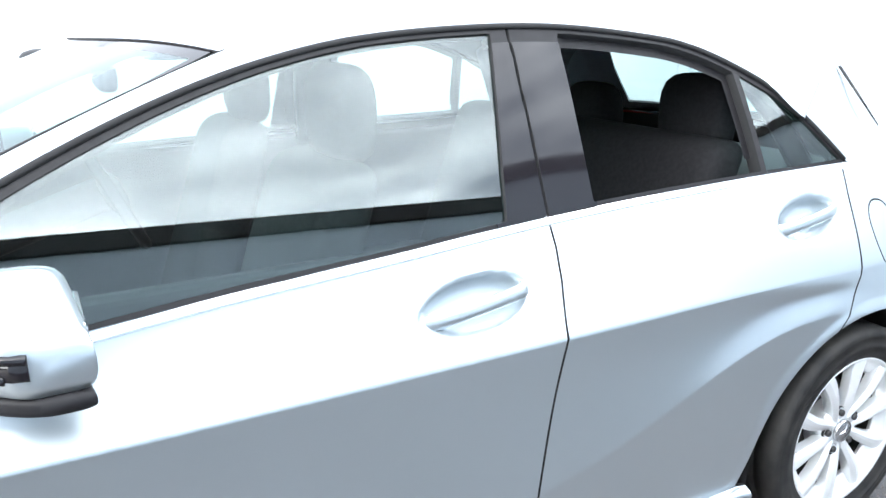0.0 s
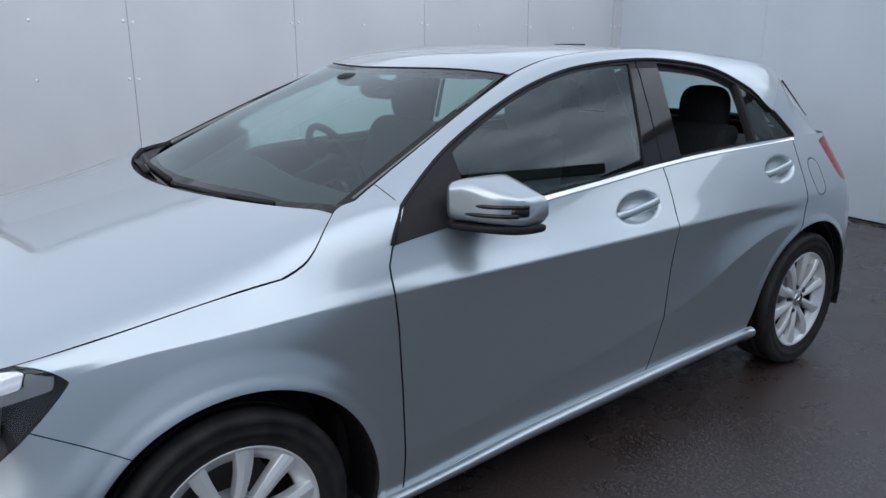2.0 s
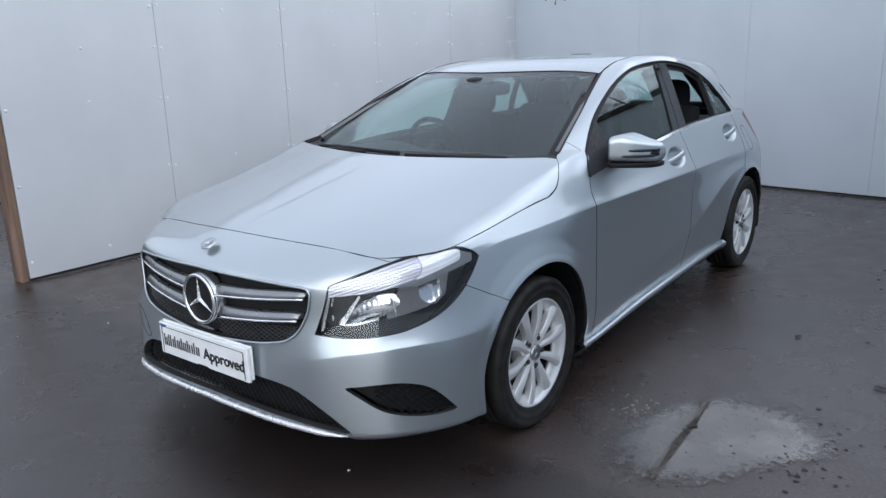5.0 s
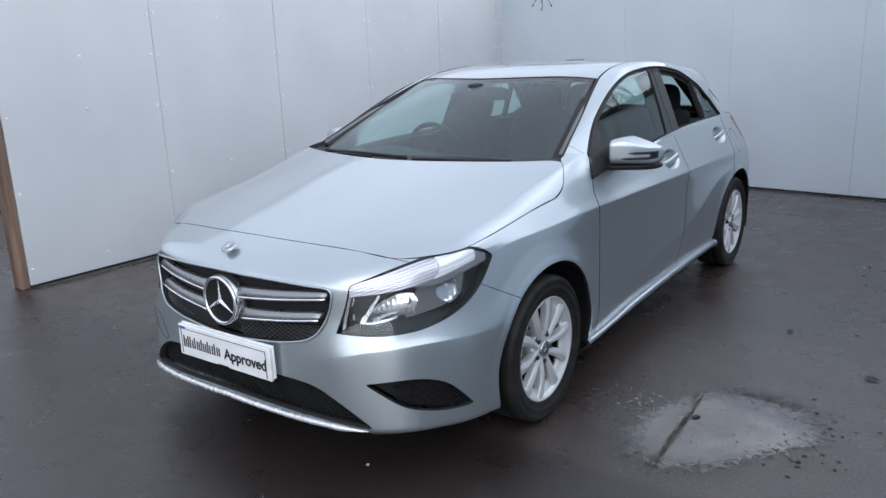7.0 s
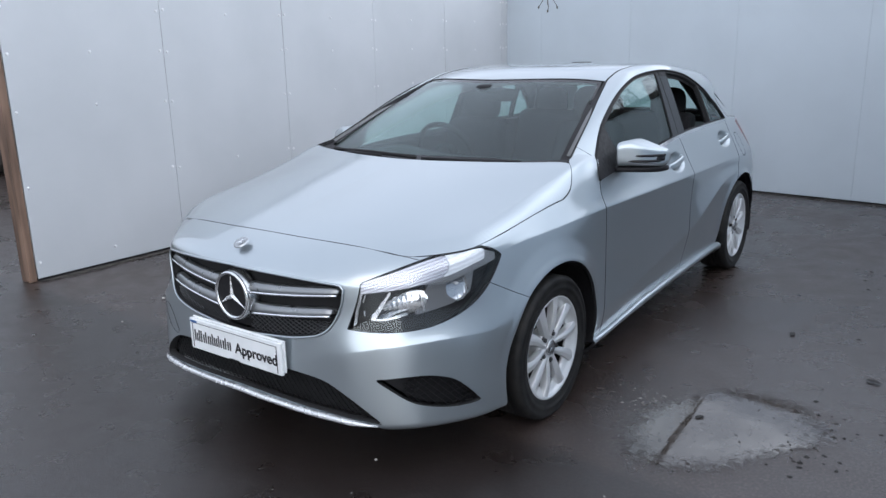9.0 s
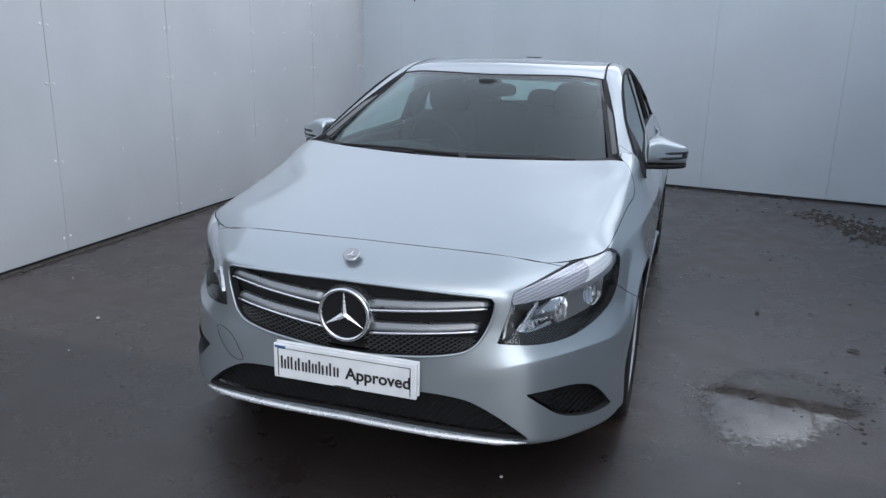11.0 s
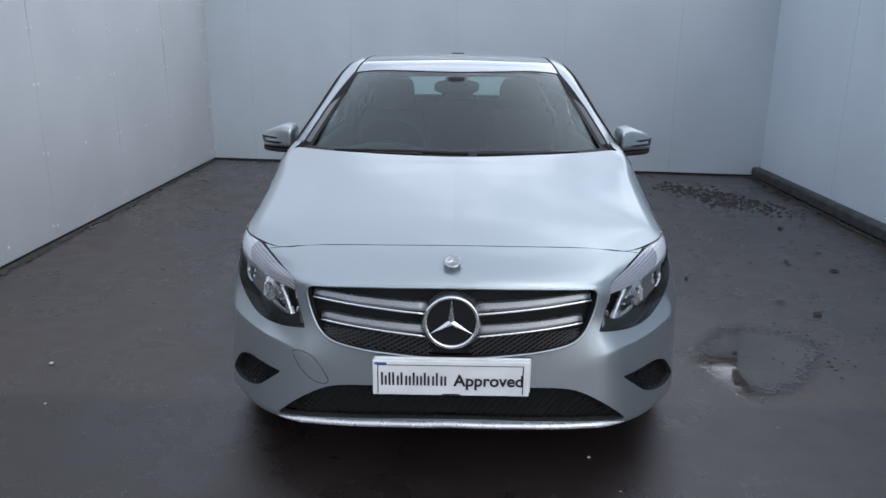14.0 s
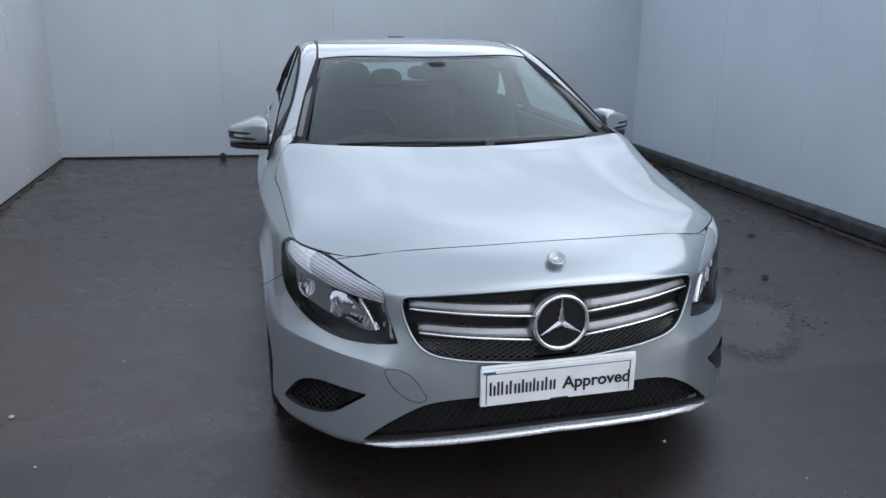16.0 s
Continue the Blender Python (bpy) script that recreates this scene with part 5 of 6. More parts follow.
# towing-eye cover outline
pts = [(-.55, .462), (-.51, .466), (-.47, .445), (-.435, .395), (-.425, .362), (-.445, .355), (-.49, .372), (-.532, .418)]
loop = loop2d(pts, 60)
part("tow_cover_joint", tube_bm([(x, nose_y(x, z) - .0005, z) for x, z in loop], .0014, 5, True), LAMP_DARK, car, "fine joint round the towing-eye cover")


def ribbed(name, metal, scale, low, high, relief):
    """Clear ribs that rise gently along the lamp."""
    m = mat(name, (0.66, 0.69, 0.73), 0.2, metal, 0.7)
    t = m.node_tree
    xyz = t.nodes.new("ShaderNodeSeparateXYZ")
    t.links.new(where(m), xyz.inputs["Vector"])

    def math_node(kind, a, b=None):
        n = t.nodes.new("ShaderNodeMath")
        n.operation = kind
        for k, v in enumerate((a, b)):
            if v is None:
                continue
            if isinstance(v, float):
                n.inputs[k].default_value = v
            else:
                t.links.new(v, n.inputs[k])
        return n.outputs[0]

    out = math_node("ADD", math_node("ABSOLUTE", xyz.outputs["X"]), xyz.outputs["Y"])
    rise = math_node("SUBTRACT", xyz.outputs["Z"], math_node("MULTIPLY", out, 0.185))
    vec = t.nodes.new("ShaderNodeCombineXYZ")
    t.links.new(out, vec.inputs["X"])
    t.links.new(rise, vec.inputs["Z"])
    wv = t.nodes.new("ShaderNodeTexWave")
    wv.bands_direction = "Z"
    wv.inputs["Scale"].default_value = scale
    wv.inputs["Distortion"].default_value = 2.6
    wv.inputs["Detail Scale"].default_value = 2.0
    t.links.new(vec.outputs["Vector"], wv.inputs["Vector"])
    bp = tex(m, "ShaderNodeBump", Strength=relief, Distance=0.003)
    t.links.new(wv.outputs["Fac"], bp.inputs["Height"])
    t.links.new(bp.outputs["Normal"], t.nodes["Principled BSDF"].inputs["Normal"])
    c = ramp(m, wv.outputs["Fac"], [(0.2, low), (0.8, high)])
    t.links.new(c, t.nodes["Principled BSDF"].inputs["Base Color"])
    return m


LAMP_CLEAR = ribbed("ribbed_lamp_band", 0.5, 30.0, (0.40, 0.395, 0.43), (0.62, 0.62, 0.67), 0.18)
LAMP_WHITE = ribbed("indicator_band", 0.25, 22.0, (0.70, 0.71, 0.74), (0.84, 0.85, 0.87), 0.10)


# outlines of the two reflector openings
BOWL_A = loop2d([(-.074, .578), (-.045, .603), (0, .632), (.045, .655), (.095, .664), (.125, .648), (.128, .618), (.105, .598), (.04, .584), (-.03, .574)], 80)
BOWL_B = loop2d([(.198, .672), (.208, .704), (.238, .716), (.268, .706), (.280, .672), (.270, .632), (.240, .617), (.208, .632)], 80)
SATIN_GREY = mat("grey_bezel", (0.20, 0.204, 0.212), 0.34, 0.35)
vary(SATIN_GREY, 40, 0.30, 0.38, 3.0, "Roughness")


# --- head lamps
def head_lamp(s):
    lamp = new("head_lamp")
    lamp.parent = car
    lamp["label"] = "clear head lamp with dark housing and bright reflectors"
    sk = lamp_skin if s > 0 else lamp_skin.mirrored()
    lens = sk.link("lamp_lens", LENS, lamp, "clear lens")
    lens.visible_shadow = False
    Sheet(sk.V - sk.N * .058, sk.N, sk.F).link("lamp_housing", LAMP_DARK, lamp, "dark grey housing")
    lip = sk.lipped(.058, 0)
    Sheet(lip.V, lip.N, lip.F[len(sk.F):]).tidy().link("lamp_wall", LAMP_DARK, lamp)

    def piece(f, depth, back, name, material, label):
        p = sk.keep(f)
        if not len(p.F):
            return
        p = pieces(p)[0]
        p = Sheet(p.V - p.N * depth, p.N, p.F).lipped(back, 0)
        p.link(name, material, lamp, label)

    h = (sk.V[:, 0] * s + sk.V[:, 1]) * .70711
    z = sk.V[:, 2]
    top_line = along(h, [-.11, .0, .1, .19, .27, .33, .40], [.712, .737, .765, .786, .797, .795, .765])
    low_line = along(h, [-.12, .02, .12, .20, .30, .40], [.668, .676, .690, .712, .745, .765])
    band_f = np.maximum.reduce([low_line - z, z - top_line + .005, -.104 - h, h - .345])
    border = h - along(z, [.70, .712, .730, .755, .778, .80], [.160, .185, .202, .206, .194, .180])
    piece(np.maximum(band_f, border), .004, .03, "running_light", LAMP_CLEAR, "clear ribbed running-light band")
    piece(np.maximum(band_f, -border + .003), .004, .03, "indicator", LAMP_WHITE, "whitish indicator band")
    facet = np.maximum.reduce([low_line - .024 * np.clip((h - .10) / .1, 0, 1) - z, np.minimum(z - low_line, np.maximum(.348 - h, z - top_line + .004)), .10 - h, h - .392])
    piece(facet, .008, .02, "lamp_facet", SATIN_GREY, "satin grey facet below the indicator")
    # clear blade down the inner edge
    in_line = along(z, [.54, .60, .66, .70], [-.146, -.134, -.116, -.104])
    for off, half in ((.010, .0048), (.024, .0032), (.036, .0028)):
        blade = np.maximum.reduce([np.abs(h - in_line - off) - half, z - .70 + off * .6, .556 - z])
        piece(blade, .008 + off * .3, .03, "inner_blade", SATIN, "clear blade down the inner edge")
    # a bright fin leans over the inner bowl
    fin = np.abs((h + .066) * .808 - (z - .580) * .589) - along(z, [.58, .63, .672], [.0075, .0055, .003])
    piece(np.maximum.reduce([fin, .576 - z, z - .668]), .014, .02, "reflector_fin", POLISHED, "bright slanting fin")
    piece(np.maximum.reduce([np.abs(h - .113 + (z - .616) * .08) - .0028, z - .642, .592 - z]), .016, .02, "lamp_post", BRIGHT, "slim bright upright")
    piece(np.abs(np.hypot(h - .092, z - .638) - .0125) - .0028, .020, .012, "lamp_ring", SATIN, "small satin ring")
    bowl_a = inside(h, z, BOWL_A)
    bowl_b = inside(h, z, BOWL_B)
    foot = along(h, [.02, .10, .16, .22, .29], [.578, .583, .592, .606, .640])
    bezel = np.maximum.reduce([foot - z, z - low_line - .004, .118 - h - (.65 - z) * .5, h - .295 - (z - .66) * .25, -bowl_a, -bowl_b])
    piece(bezel, .026, .02, "lamp_bezel", SATIN_GREY, "satin grey bezel between the reflectors")
    piece(np.abs(bowl_b) - .0028, .020, .012, "bowl_rim", SATIN, "satin edge of the bowl")
    rim = np.maximum(np.abs(bowl_a) - .0035, h - .06)
    piece(rim, .026, .01, "bowl_rim", SATIN, "satin edge of the bowl")
    for f, (hh, cz), (rx, rz), bend, up in ((bowl_a, (.035, .612), (.105, .052), .62, -.06), (bowl_b, (.240, .664), (.052, .056), -.55, .10)):
        i = int(np.argmin((h - hh) ** 2 + (z - cz) ** 2))
        # a faceted bowl behind the opening: the skin pressed in, deepest at the bulb
        p = sk.keep(f - .004)
        hp = (p.V[:, 0] * s + p.V[:, 1]) * .70711
        d = ((hp - hh) / rx) ** 2 + ((p.V[:, 2] - cz) / rz) ** 2
        deep = .029 + .016 * np.clip(1 - d, 0, 1)
        axis = sk.N[i]
        step = np.floor((hp - hh) * 55) - (hp - hh) * 55 + .5
        N = p.N + np.outer((hp - hh) / rx * -.40 + step * .55, [s * .70711, .70711, 0]) + np.outer((p.V[:, 2] - cz) / rz * bend + up, [0, 0, 1])
        N /= np.linalg.norm(N, axis=1, keepdims=True)
        Sheet(p.V - np.outer(deep, axis), N, p.F).link("reflector", REFLECT, lamp, "bright faceted reflector bowl")
        o = sk.V[i] - axis * .040
        bm = ball_bm((o[0], o[1], cz + .008), (.006, .010, .005), 16, 10)
        part("bulb", bm, LAMP_WHITE, lamp, "clear bulb", True)
    edge = []
    for p, zz in LAMP[::3]:
        d = np.abs(h - p) + np.abs(z - zz)
        i = int(np.argmin(d))
        edge.append(tuple(sk.V[i] - sk.N[i] * .002))
    part("lamp_seal", tube_bm(edge, .0022, 6, True), BLACK, lamp, "thin black seal", True)
    return lamp


head_lamp(1)
head_lamp(-1)


# --- door mirrors
def shell_bm(stations, power=2.8, n=28):
    """A closed body lofted along x through rounded sections: rows of x, y front, y back, z low, z high."""
    bm = bmesh.new()
    rings = []
    for x, y0, y1, z0, z1 in stations:
        ring = []
        for k in range(n):
            q = 2 * math.pi * k / n
            c, d = math.cos(q), math.sin(q)
            r = (abs(c) ** power + abs(d) ** power) ** (-1 / power)
            ring.append(bm.verts.new((x, (y0 + y1) / 2 + r * c * (y1 - y0) / 2, (z0 + z1) / 2 + r * d * (z1 - z0) / 2)))
        rings.append(ring)
    for a, b in zip(rings[:-1], rings[1:]):
        for k in range(n):
            bm.faces.new((a[k], a[(k + 1) % n], b[(k + 1) % n], b[k]))
    bm.faces.new(rings[0])
    bm.faces.new(rings[-1])
    bmesh.ops.recalc_face_normals(bm, faces=bm.faces[:])
    return bm


MIR_F = lambda t: .715 + .085 * t + .050 * t ** 5


def door_mirror(s):
    mir = new("door_mirror")
    mir.parent = car
    mir["label"] = "silver door mirror with a dark foot and slotted indicator"
    rows = []
    for i in range(23):
        t = i / 22
        e = math.sqrt(max(0, 1 - max(0, (.05 - t) / .05) ** 2)) * math.sqrt(max(0, 1 - max(0, (t - .94) / .06) ** 2))
        e = .55 + .45 * e
        zt = 1.052 + .010 * math.sin(math.pi * .5 * min(1, t / .3)) - .072 * max(0, t - .30) ** 1.1
        zb = .942
        zm, hz = (zt + zb) / 2, (zt - zb) / 2
        yf, yb = MIR_F(t), .905 + .02 * t
        ym, hy = (yf + yb) / 2, (yb - yf) / 2
        rows.append((s * (.838 + .186 * t), ym - hy * e, ym + hy, zm - hz * e, zm + hz * e))
    part("mirror_cap", shell_bm(rows, 5.0, 56), PAINT, mir, "silver mirror cap", True)
    rows = []
    for i in range(15):
        t = i / 14
        e = 1 if t < .9 else 1 - (t - .9) * 3
        rows.append((s * (.840 + .181 * t), MIR_F(t) + .009, .90 + .02 * t, .928 - .013 * e, .928 + .016 * e))
    part("mirror_shell", shell_bm(rows, 4), BLACK, mir, "black lower shell", True)
    part("mirror_glass", box_bm(min(s * .865, s * 1.0), max(s * .865, s * 1.0), .895, .9215, .955, 1.018, .006, 2), CHROME, mir, "silvered mirror glass")
    arm = [(s * .805, .735, .935), (s * .835, .752, .930), (s * .865, .78, .928), (s * .90, .81, .928)]
    part("mirror_foot", tube_bm(arm, .02, 10, radii=[.030, .024, .02, .018], squash=.62), BLACK, mir, "black mirror foot", True)
    for z, x0, x1 in ((.994, .915, 1.0215), (.970, .890, 1.010)):
        pts = []
        for i in range(9):
            x = x0 + (x1 - x0) * i / 8
            t = (x - .838) / .186
            e = .55 + .45 * math.sqrt(max(0, 1 - max(0, (t - .94) / .06) ** 2))
            yf, yb = MIR_F(t), .905 + .02 * t
            ym, hy = (yf + yb) / 2, (yb - yf) / 2
            pts.append((s * x, ym - hy * e * .985 + .002, z))
        part("indicator_slot", tube_bm(pts, .0055, 8, radii=[.002, .005, .0068, .0068, .0068, .0068, .0068, .0068, .0068]), GLOSS, mir, "smoked indicator slot", True)
    ends = [(s * x, MIR_F((x - .838) / .186) + .006 + k, .980) for x, k in ((.992, .0), (1.003, -.0012), (1.013, .0005), (1.0205, .005))]
    part("indicator_end", tube_bm(ends, .006, 8, squash=2.6, radii=[.003, .006, .0062, .005]), GLOSS, mir, "smoked outer end of the indicator", True)
    sl = side.keep(np.maximum(tilt(side.V, 0.0) - .822, -1 * (side.V[:, 1] - .55))).moved(.0035)
    (sl if s > 0 else sl.mirrored()).link("sail_panel", BLACK, mir, "black triangular panel")
    return mir


door_mirror(1)
door_mirror(-1)

# --- door handles
for s, panels in ((1, 0), (-1, 1)):
    for (y0, z0, half), door in zip(HANDLES, (fdoors[panels], rdoors[panels])):
        k = np.argmin((skin[:, 1] - y0) ** 2 + (skin[:, 2] - z0) ** 2)
        xs = skin[k, 0] - .007
        pts = [(s * (xs - .022), y0 - half * .92, z0 - .018), (s * (xs + .006), y0 - half * .75, z0 - .015), (s * (xs + .012), y0 - half * .2, z0 - .006), (s * (xs + .011), y0 + half * .5, z0 + .006),
               (s * (xs + .004), y0 + half * .86, z0 + .012), (s * (xs - .022), y0 + half * .98, z0 + .014)]
        kk = np.linspace(0, 1, 6)
        sm = akima(kk, np.array(pts), np.linspace(0, 1, 22))
        part("door_handle", tube_bm([tuple(p) for p in sm], .0125, 12, squash=1.9, radii=[.005, .0065] + [.0078] * 18 + [.0065, .005]), PAINT, door, "silver pull handle", True)

# --- wipers and cowl
cowl = top.split(REAR_EDGE(top.V) - .004)[1]
cowl = cowl.keep(REAR_EDGE(cowl.V) - .13).keep(-0.0 + CORNER(cowl.keep(REAR_EDGE(cowl.V) - .13).V))
c2 = Sheet(cowl.V + np.array([0, 0, -.022]), cowl.N, cowl.F)
(c2 + c2.mirrored()).link("cowl_panel", BLACK, car, "black plastic cowl below the windscreen")


def wiper(points, blade):
    w = new("wiper")
    w.parent = car
    w["label"] = "black windscreen wiper at rest"
    part("wiper_arm", tube_bm(points, .011, 8, squash=.6), BLACK, w, smooth=True)
    part("wiper_blade", tube_bm(blade, .008, 6, squash=1.2), BLACK, w, smooth=True)


glass_z = lambda x, y: float(np.interp(y - .21 * (x / .74) ** 2, [.21, .6, 1.0], [.978, 1.163, 1.322]))
wp = lambda x, y, up: (x, y - .022, glass_z(x, y - .022) + up * .7)
wiper([wp(-.52, .335, .004), wp(-.36, .30, .012), wp(-.15, .265, .010)], [wp(-.56, .375, .006), wp(-.25, .300, .006), wp(.06, .268, .006)])
wiper([wp(.08, .235, .004), wp(.25, .258, .012), wp(.40, .305, .010)], [wp(.10, .262, .006), wp(.33, .300, .006), wp(.56, .375, .006)])

# --- number plate
plate = new("number_plate")
plate.parent = car
plate["label"] = "white show plate with black lettering on the front bumper"
plate.location = (0, -.819, .409)
part("plate_board", box_bm(-.263, .263, -.004, .010, -.063, .063, .004, 2), WHITE_PLATE, plate, "white plate")
part("plate_backing", box_bm(-.258, .268, .0101, .018, -.055, .069, .003, 2), WHITE_PLATE, plate, "second plate behind")
part("plate_block", box_bm(-.20, .20, .0181, .05, -.05, .05, .006, 2), BLACK, plate, "black mounting block")
for x0, x1, z0, z1 in ((-.246, -.243, -.055, .048), (.240, .243, -.055, .048), (-.245, .243, .046, .048)):
    part("plate_line", box_bm(x0, x1, -.0055, -.0045, z0, z1), INK, plate)
part("plate_flash", box_bm(-.255, -.215, -.0056, -.0045, .048, .056), BLUE, plate, "blue corner flash")
part("plate_small_print", box_bm(-.03, .03, -.0056, -.0045, -.060, -.056), INK, plate, "tiny maker's line")


def lettering(text, x, z, size, parent):
    cu = bpy.data.curves.new("lettering", "FONT")
    cu.body = text
    cu.size = size
    cu.extrude = .0006
    cu.offset = .0013
    ob = new("lettering", cu)
    me = bpy.data.meshes.new_from_object(ob.evaluated_get(bpy.context.evaluated_depsgraph_get()))
    bpy.data.objects.remove(ob)
    me.materials.clear()
    me.materials.append(INK)
    w = max(v.co.x for v in me.vertices)
    o = new("lettering", me)
    o.parent = parent
    o.matrix_basis = pose(x, -.0055, z, 90, 0, 0)
    return o, w


# the dealer's name is drawn as plain strokes; the common word beside it is lettered
def strokes():
    rng = random.Random(4)
    x = -.234
    while x < -.012:
        tall = .020 if rng.random() < .25 else .008
        part("stroke", box_bm(x, x + .0068, -.0056, -.0044, -.026, tall), INK, plate)
        x += rng.choice((.0125, .0125, .0155))


strokes()
lettering("Approved", .010, -.026, .058, plate)


# --- cabin
def seat(name, x0, x1, y0, label, headrest=True):
    st = new(name)
    st.parent = car
    st["label"] = label
    part("seat_cushion", cushion_bm(x0, x1, y0 - .50, y0 + .06, .36, .52, .05), FABRIC, st, smooth=True)
    bm = cushion_bm(x0, x1, -.07, .07, 0, .62, .055)
    for v in bm.verts:
        v.co.x = (x0 + x1) / 2 + (v.co.x - (x0 + x1) / 2) * (1 - .25 * max(0, v.co.z - .25) / .37)
        v.co.y += v.co.z * .32 + y0
        v.co.z += .46
    part("seat_backrest", bm, FABRIC, st, smooth=True)
    if headrest:
        xm = (x0 + x1) / 2
        bm = ball_bm((xm, y0 + .235, 1.165), (.125, .055, .105), 24, 14, 3.2)
        part("headrest", bm, FABRIC, st, smooth=True)
        for d in (-.05, .05):
            part("headrest_post", tube_bm([(xm + d, y0 + .21, 1.04), (xm + d, y0 + .23, 1.11)], .006, 8), CHROME, st)
    return st


seat("front_seat", .14, .62, 1.25, "dark fabric front seat with headrest")
seat("front_seat", -.62, -.14, 1.25, "dark fabric front seat with headrest")
bench = new("rear_bench")
bench.parent = car
bench["label"] = "dark fabric rear bench seat"
part("bench_cushion", cushion_bm(-.64, .64, 1.72, 2.22, .36, .54, .05), FABRIC, bench, smooth=True)
bm = cushion_bm(-.64, .64, -.07, .07, 0, .60, .05)
for v in bm.verts:
    v.co.y += v.co.z * .35 + 2.22
    v.co.z += .46
part("bench_backrest", bm, FABRIC, bench, smooth=True)
for x in (-.40, 0, .40):
    part("rear_headrest", ball_bm((x * 1.08, 2.50, 1.10 if x else 1.05), (.115, .055, .115), 24, 14, 3.4), FABRIC, bench, smooth=True)
dash = new("dashboard")
dash.parent = car
dash["label"] = "black moulded dashboard"
bm = bmesh.new()
rows = []
for i in range(31):
    x = -.70 + 1.40 * i / 30
    fwd = .26 + .17 * (x / .70) ** 2
    hump = .035 * math.exp(-((x + .36) / .17) ** 2)
    rows.append([bm.verts.new(p) for p in ((x, fwd, .945), (x, fwd + .12, .965), (x, .60, .962 + hump * .6), (x, .68, .955 + hump), (x, .74, .93 + hump), (x, .76, .88), (x, .72, .70), (x, .70, .45))])
for a, b in zip(rows[:-1], rows[1:]):
    for j in range(7):
        bm.faces.new((a[j], a[j + 1], b[j + 1], b[j]))
bmesh.ops.recalc_face_normals(bm, faces=bm.faces[:])
part("dash_top", bm, DASH, dash, smooth=True)
for x in (-.22, 0.0, .22):
    part("air_vent", lathe_bm([(.03, 0), (.036, -.006), (.04, 0), (.038, .02)], "y", 24), SATIN, dash).location = (x * .5, .765, .87)
wheel_s = new("steering_wheel")
wheel_s.parent = car
wheel_s["label"] = "black three-spoke steering wheel"
wheel_s.matrix_basis = pose(-.36, 1.075, .905, 24, 0, 0)
ring = [(.182 * math.cos(q), 0, .182 * math.sin(q)) for q in (2 * math.pi * k / 48 for k in range(48))]
part("wheel_rim", tube_bm(ring, .0155, 10, True), DASH, wheel_s, smooth=True)
part("wheel_boss", ball_bm((0, 0, -.01), (.075, .03, .06), 20, 12, 3), DASH, wheel_s, smooth=True)
for a in (0, 180, 270):
    q = math.radians(a)
    part("wheel_spoke", tube_bm([(.05 * math.cos(q), 0, .05 * math.sin(q) - .01), (.178 * math.cos(q), 0, .178 * math.sin(q))], .015, 8, squash=.6), SATIN if a == 270 else DASH, wheel_s, smooth=True)
part("steering_column", tube_bm([(-.36, 1.06, .895), (-.36, .66, .76)], .05, 12), DASH, car, "black steering column", True)
rv = new("interior_mirror")
rv.parent = car
rv["label"] = "black interior mirror on the windscreen"
part("mirror_housing", ball_bm((0, 1.065, 1.238), (.122, .022, .036), 24, 12, 3.5), DASH, rv, smooth=True)
part("mirror_stalk", tube_bm([(0, 1.062, 1.245), (0, 1.03, 1.272), (0, .985, 1.284)], .014, 8), DASH, rv, smooth=True)
part("sensor_cover", ball_bm((0, .975, 1.276), (.062, .075, .024), 20, 10, 3), DASH, rv, "dark sensor cover", True)
for s in (1, -1):
    part("inner_pillar", tube_bm([(s * .72, .52, 1.0), (s * .655, .84, 1.14), (s * .575, 1.22, 1.278), (s * .54, 1.5, 1.325)], .028, 8, squash=.7), LINER, car, "grey pillar lining", True)
    part("inner_pillar", tube_bm([(s * .70, 1.77, .95), (s * .65, 1.755, 1.15), (s * .575, 1.745, 1.30)], .034, 10), BLACK, car, "dark pillar lining", True)
    part("inner_pillar", tube_bm([(s * .66, 2.66, .98), (s * .60, 2.60, 1.12), (s * .52, 2.5, 1.27)], .03, 8), BLACK, car, "dark rear pillar lining", True)
    part("door_lining", box_bm(min(s * .70, s * .74), max(s * .70, s * .74), .62, 2.40, .35, .955, .015, 3), DASH, car, "dark door lining")
    part("sun_visor", box_bm(min(s * .12, s * .46), max(s * .12, s * .46), 1.10, 1.24, 1.288, 1.302, .006, 2), LINER, car, "grey sun visor")
part("parcel_shelf", box_bm(-.60, .60, 2.50, 3.02, .93, .95, .008, 2), DASH, car, "dark parcel shelf")
part("cabin_floor", box_bm(-.70, .70, .45, 2.6, .24, .28, .01, 1), FABRIC, car, "dark carpet")
part("firewall", box_bm(-.74, .74, .42, .46, .2, .93, .01, 1), VOID, car)
part("centre_console", box_bm(-.12, .12, .72, 1.6, .28, .58, .03, 3), DASH, car, "black centre console")

# --- tail fins
for s in (1, -1):
    part("rear_fin", tube_bm([(s * .545, 2.925, 1.225), (s * .60, 2.945, 1.15), (s * .665, 2.955, 1.07)], .011, 8, radii=[.0045, .0035, .0015]), GLOSS, car, "black fin beside the rear window", True)
part("roof_aerial", box_bm(-.045, .045, 2.02, 2.14, 1.370, 1.392, .008, 3), BLACK, car, "small black roof aerial pod")

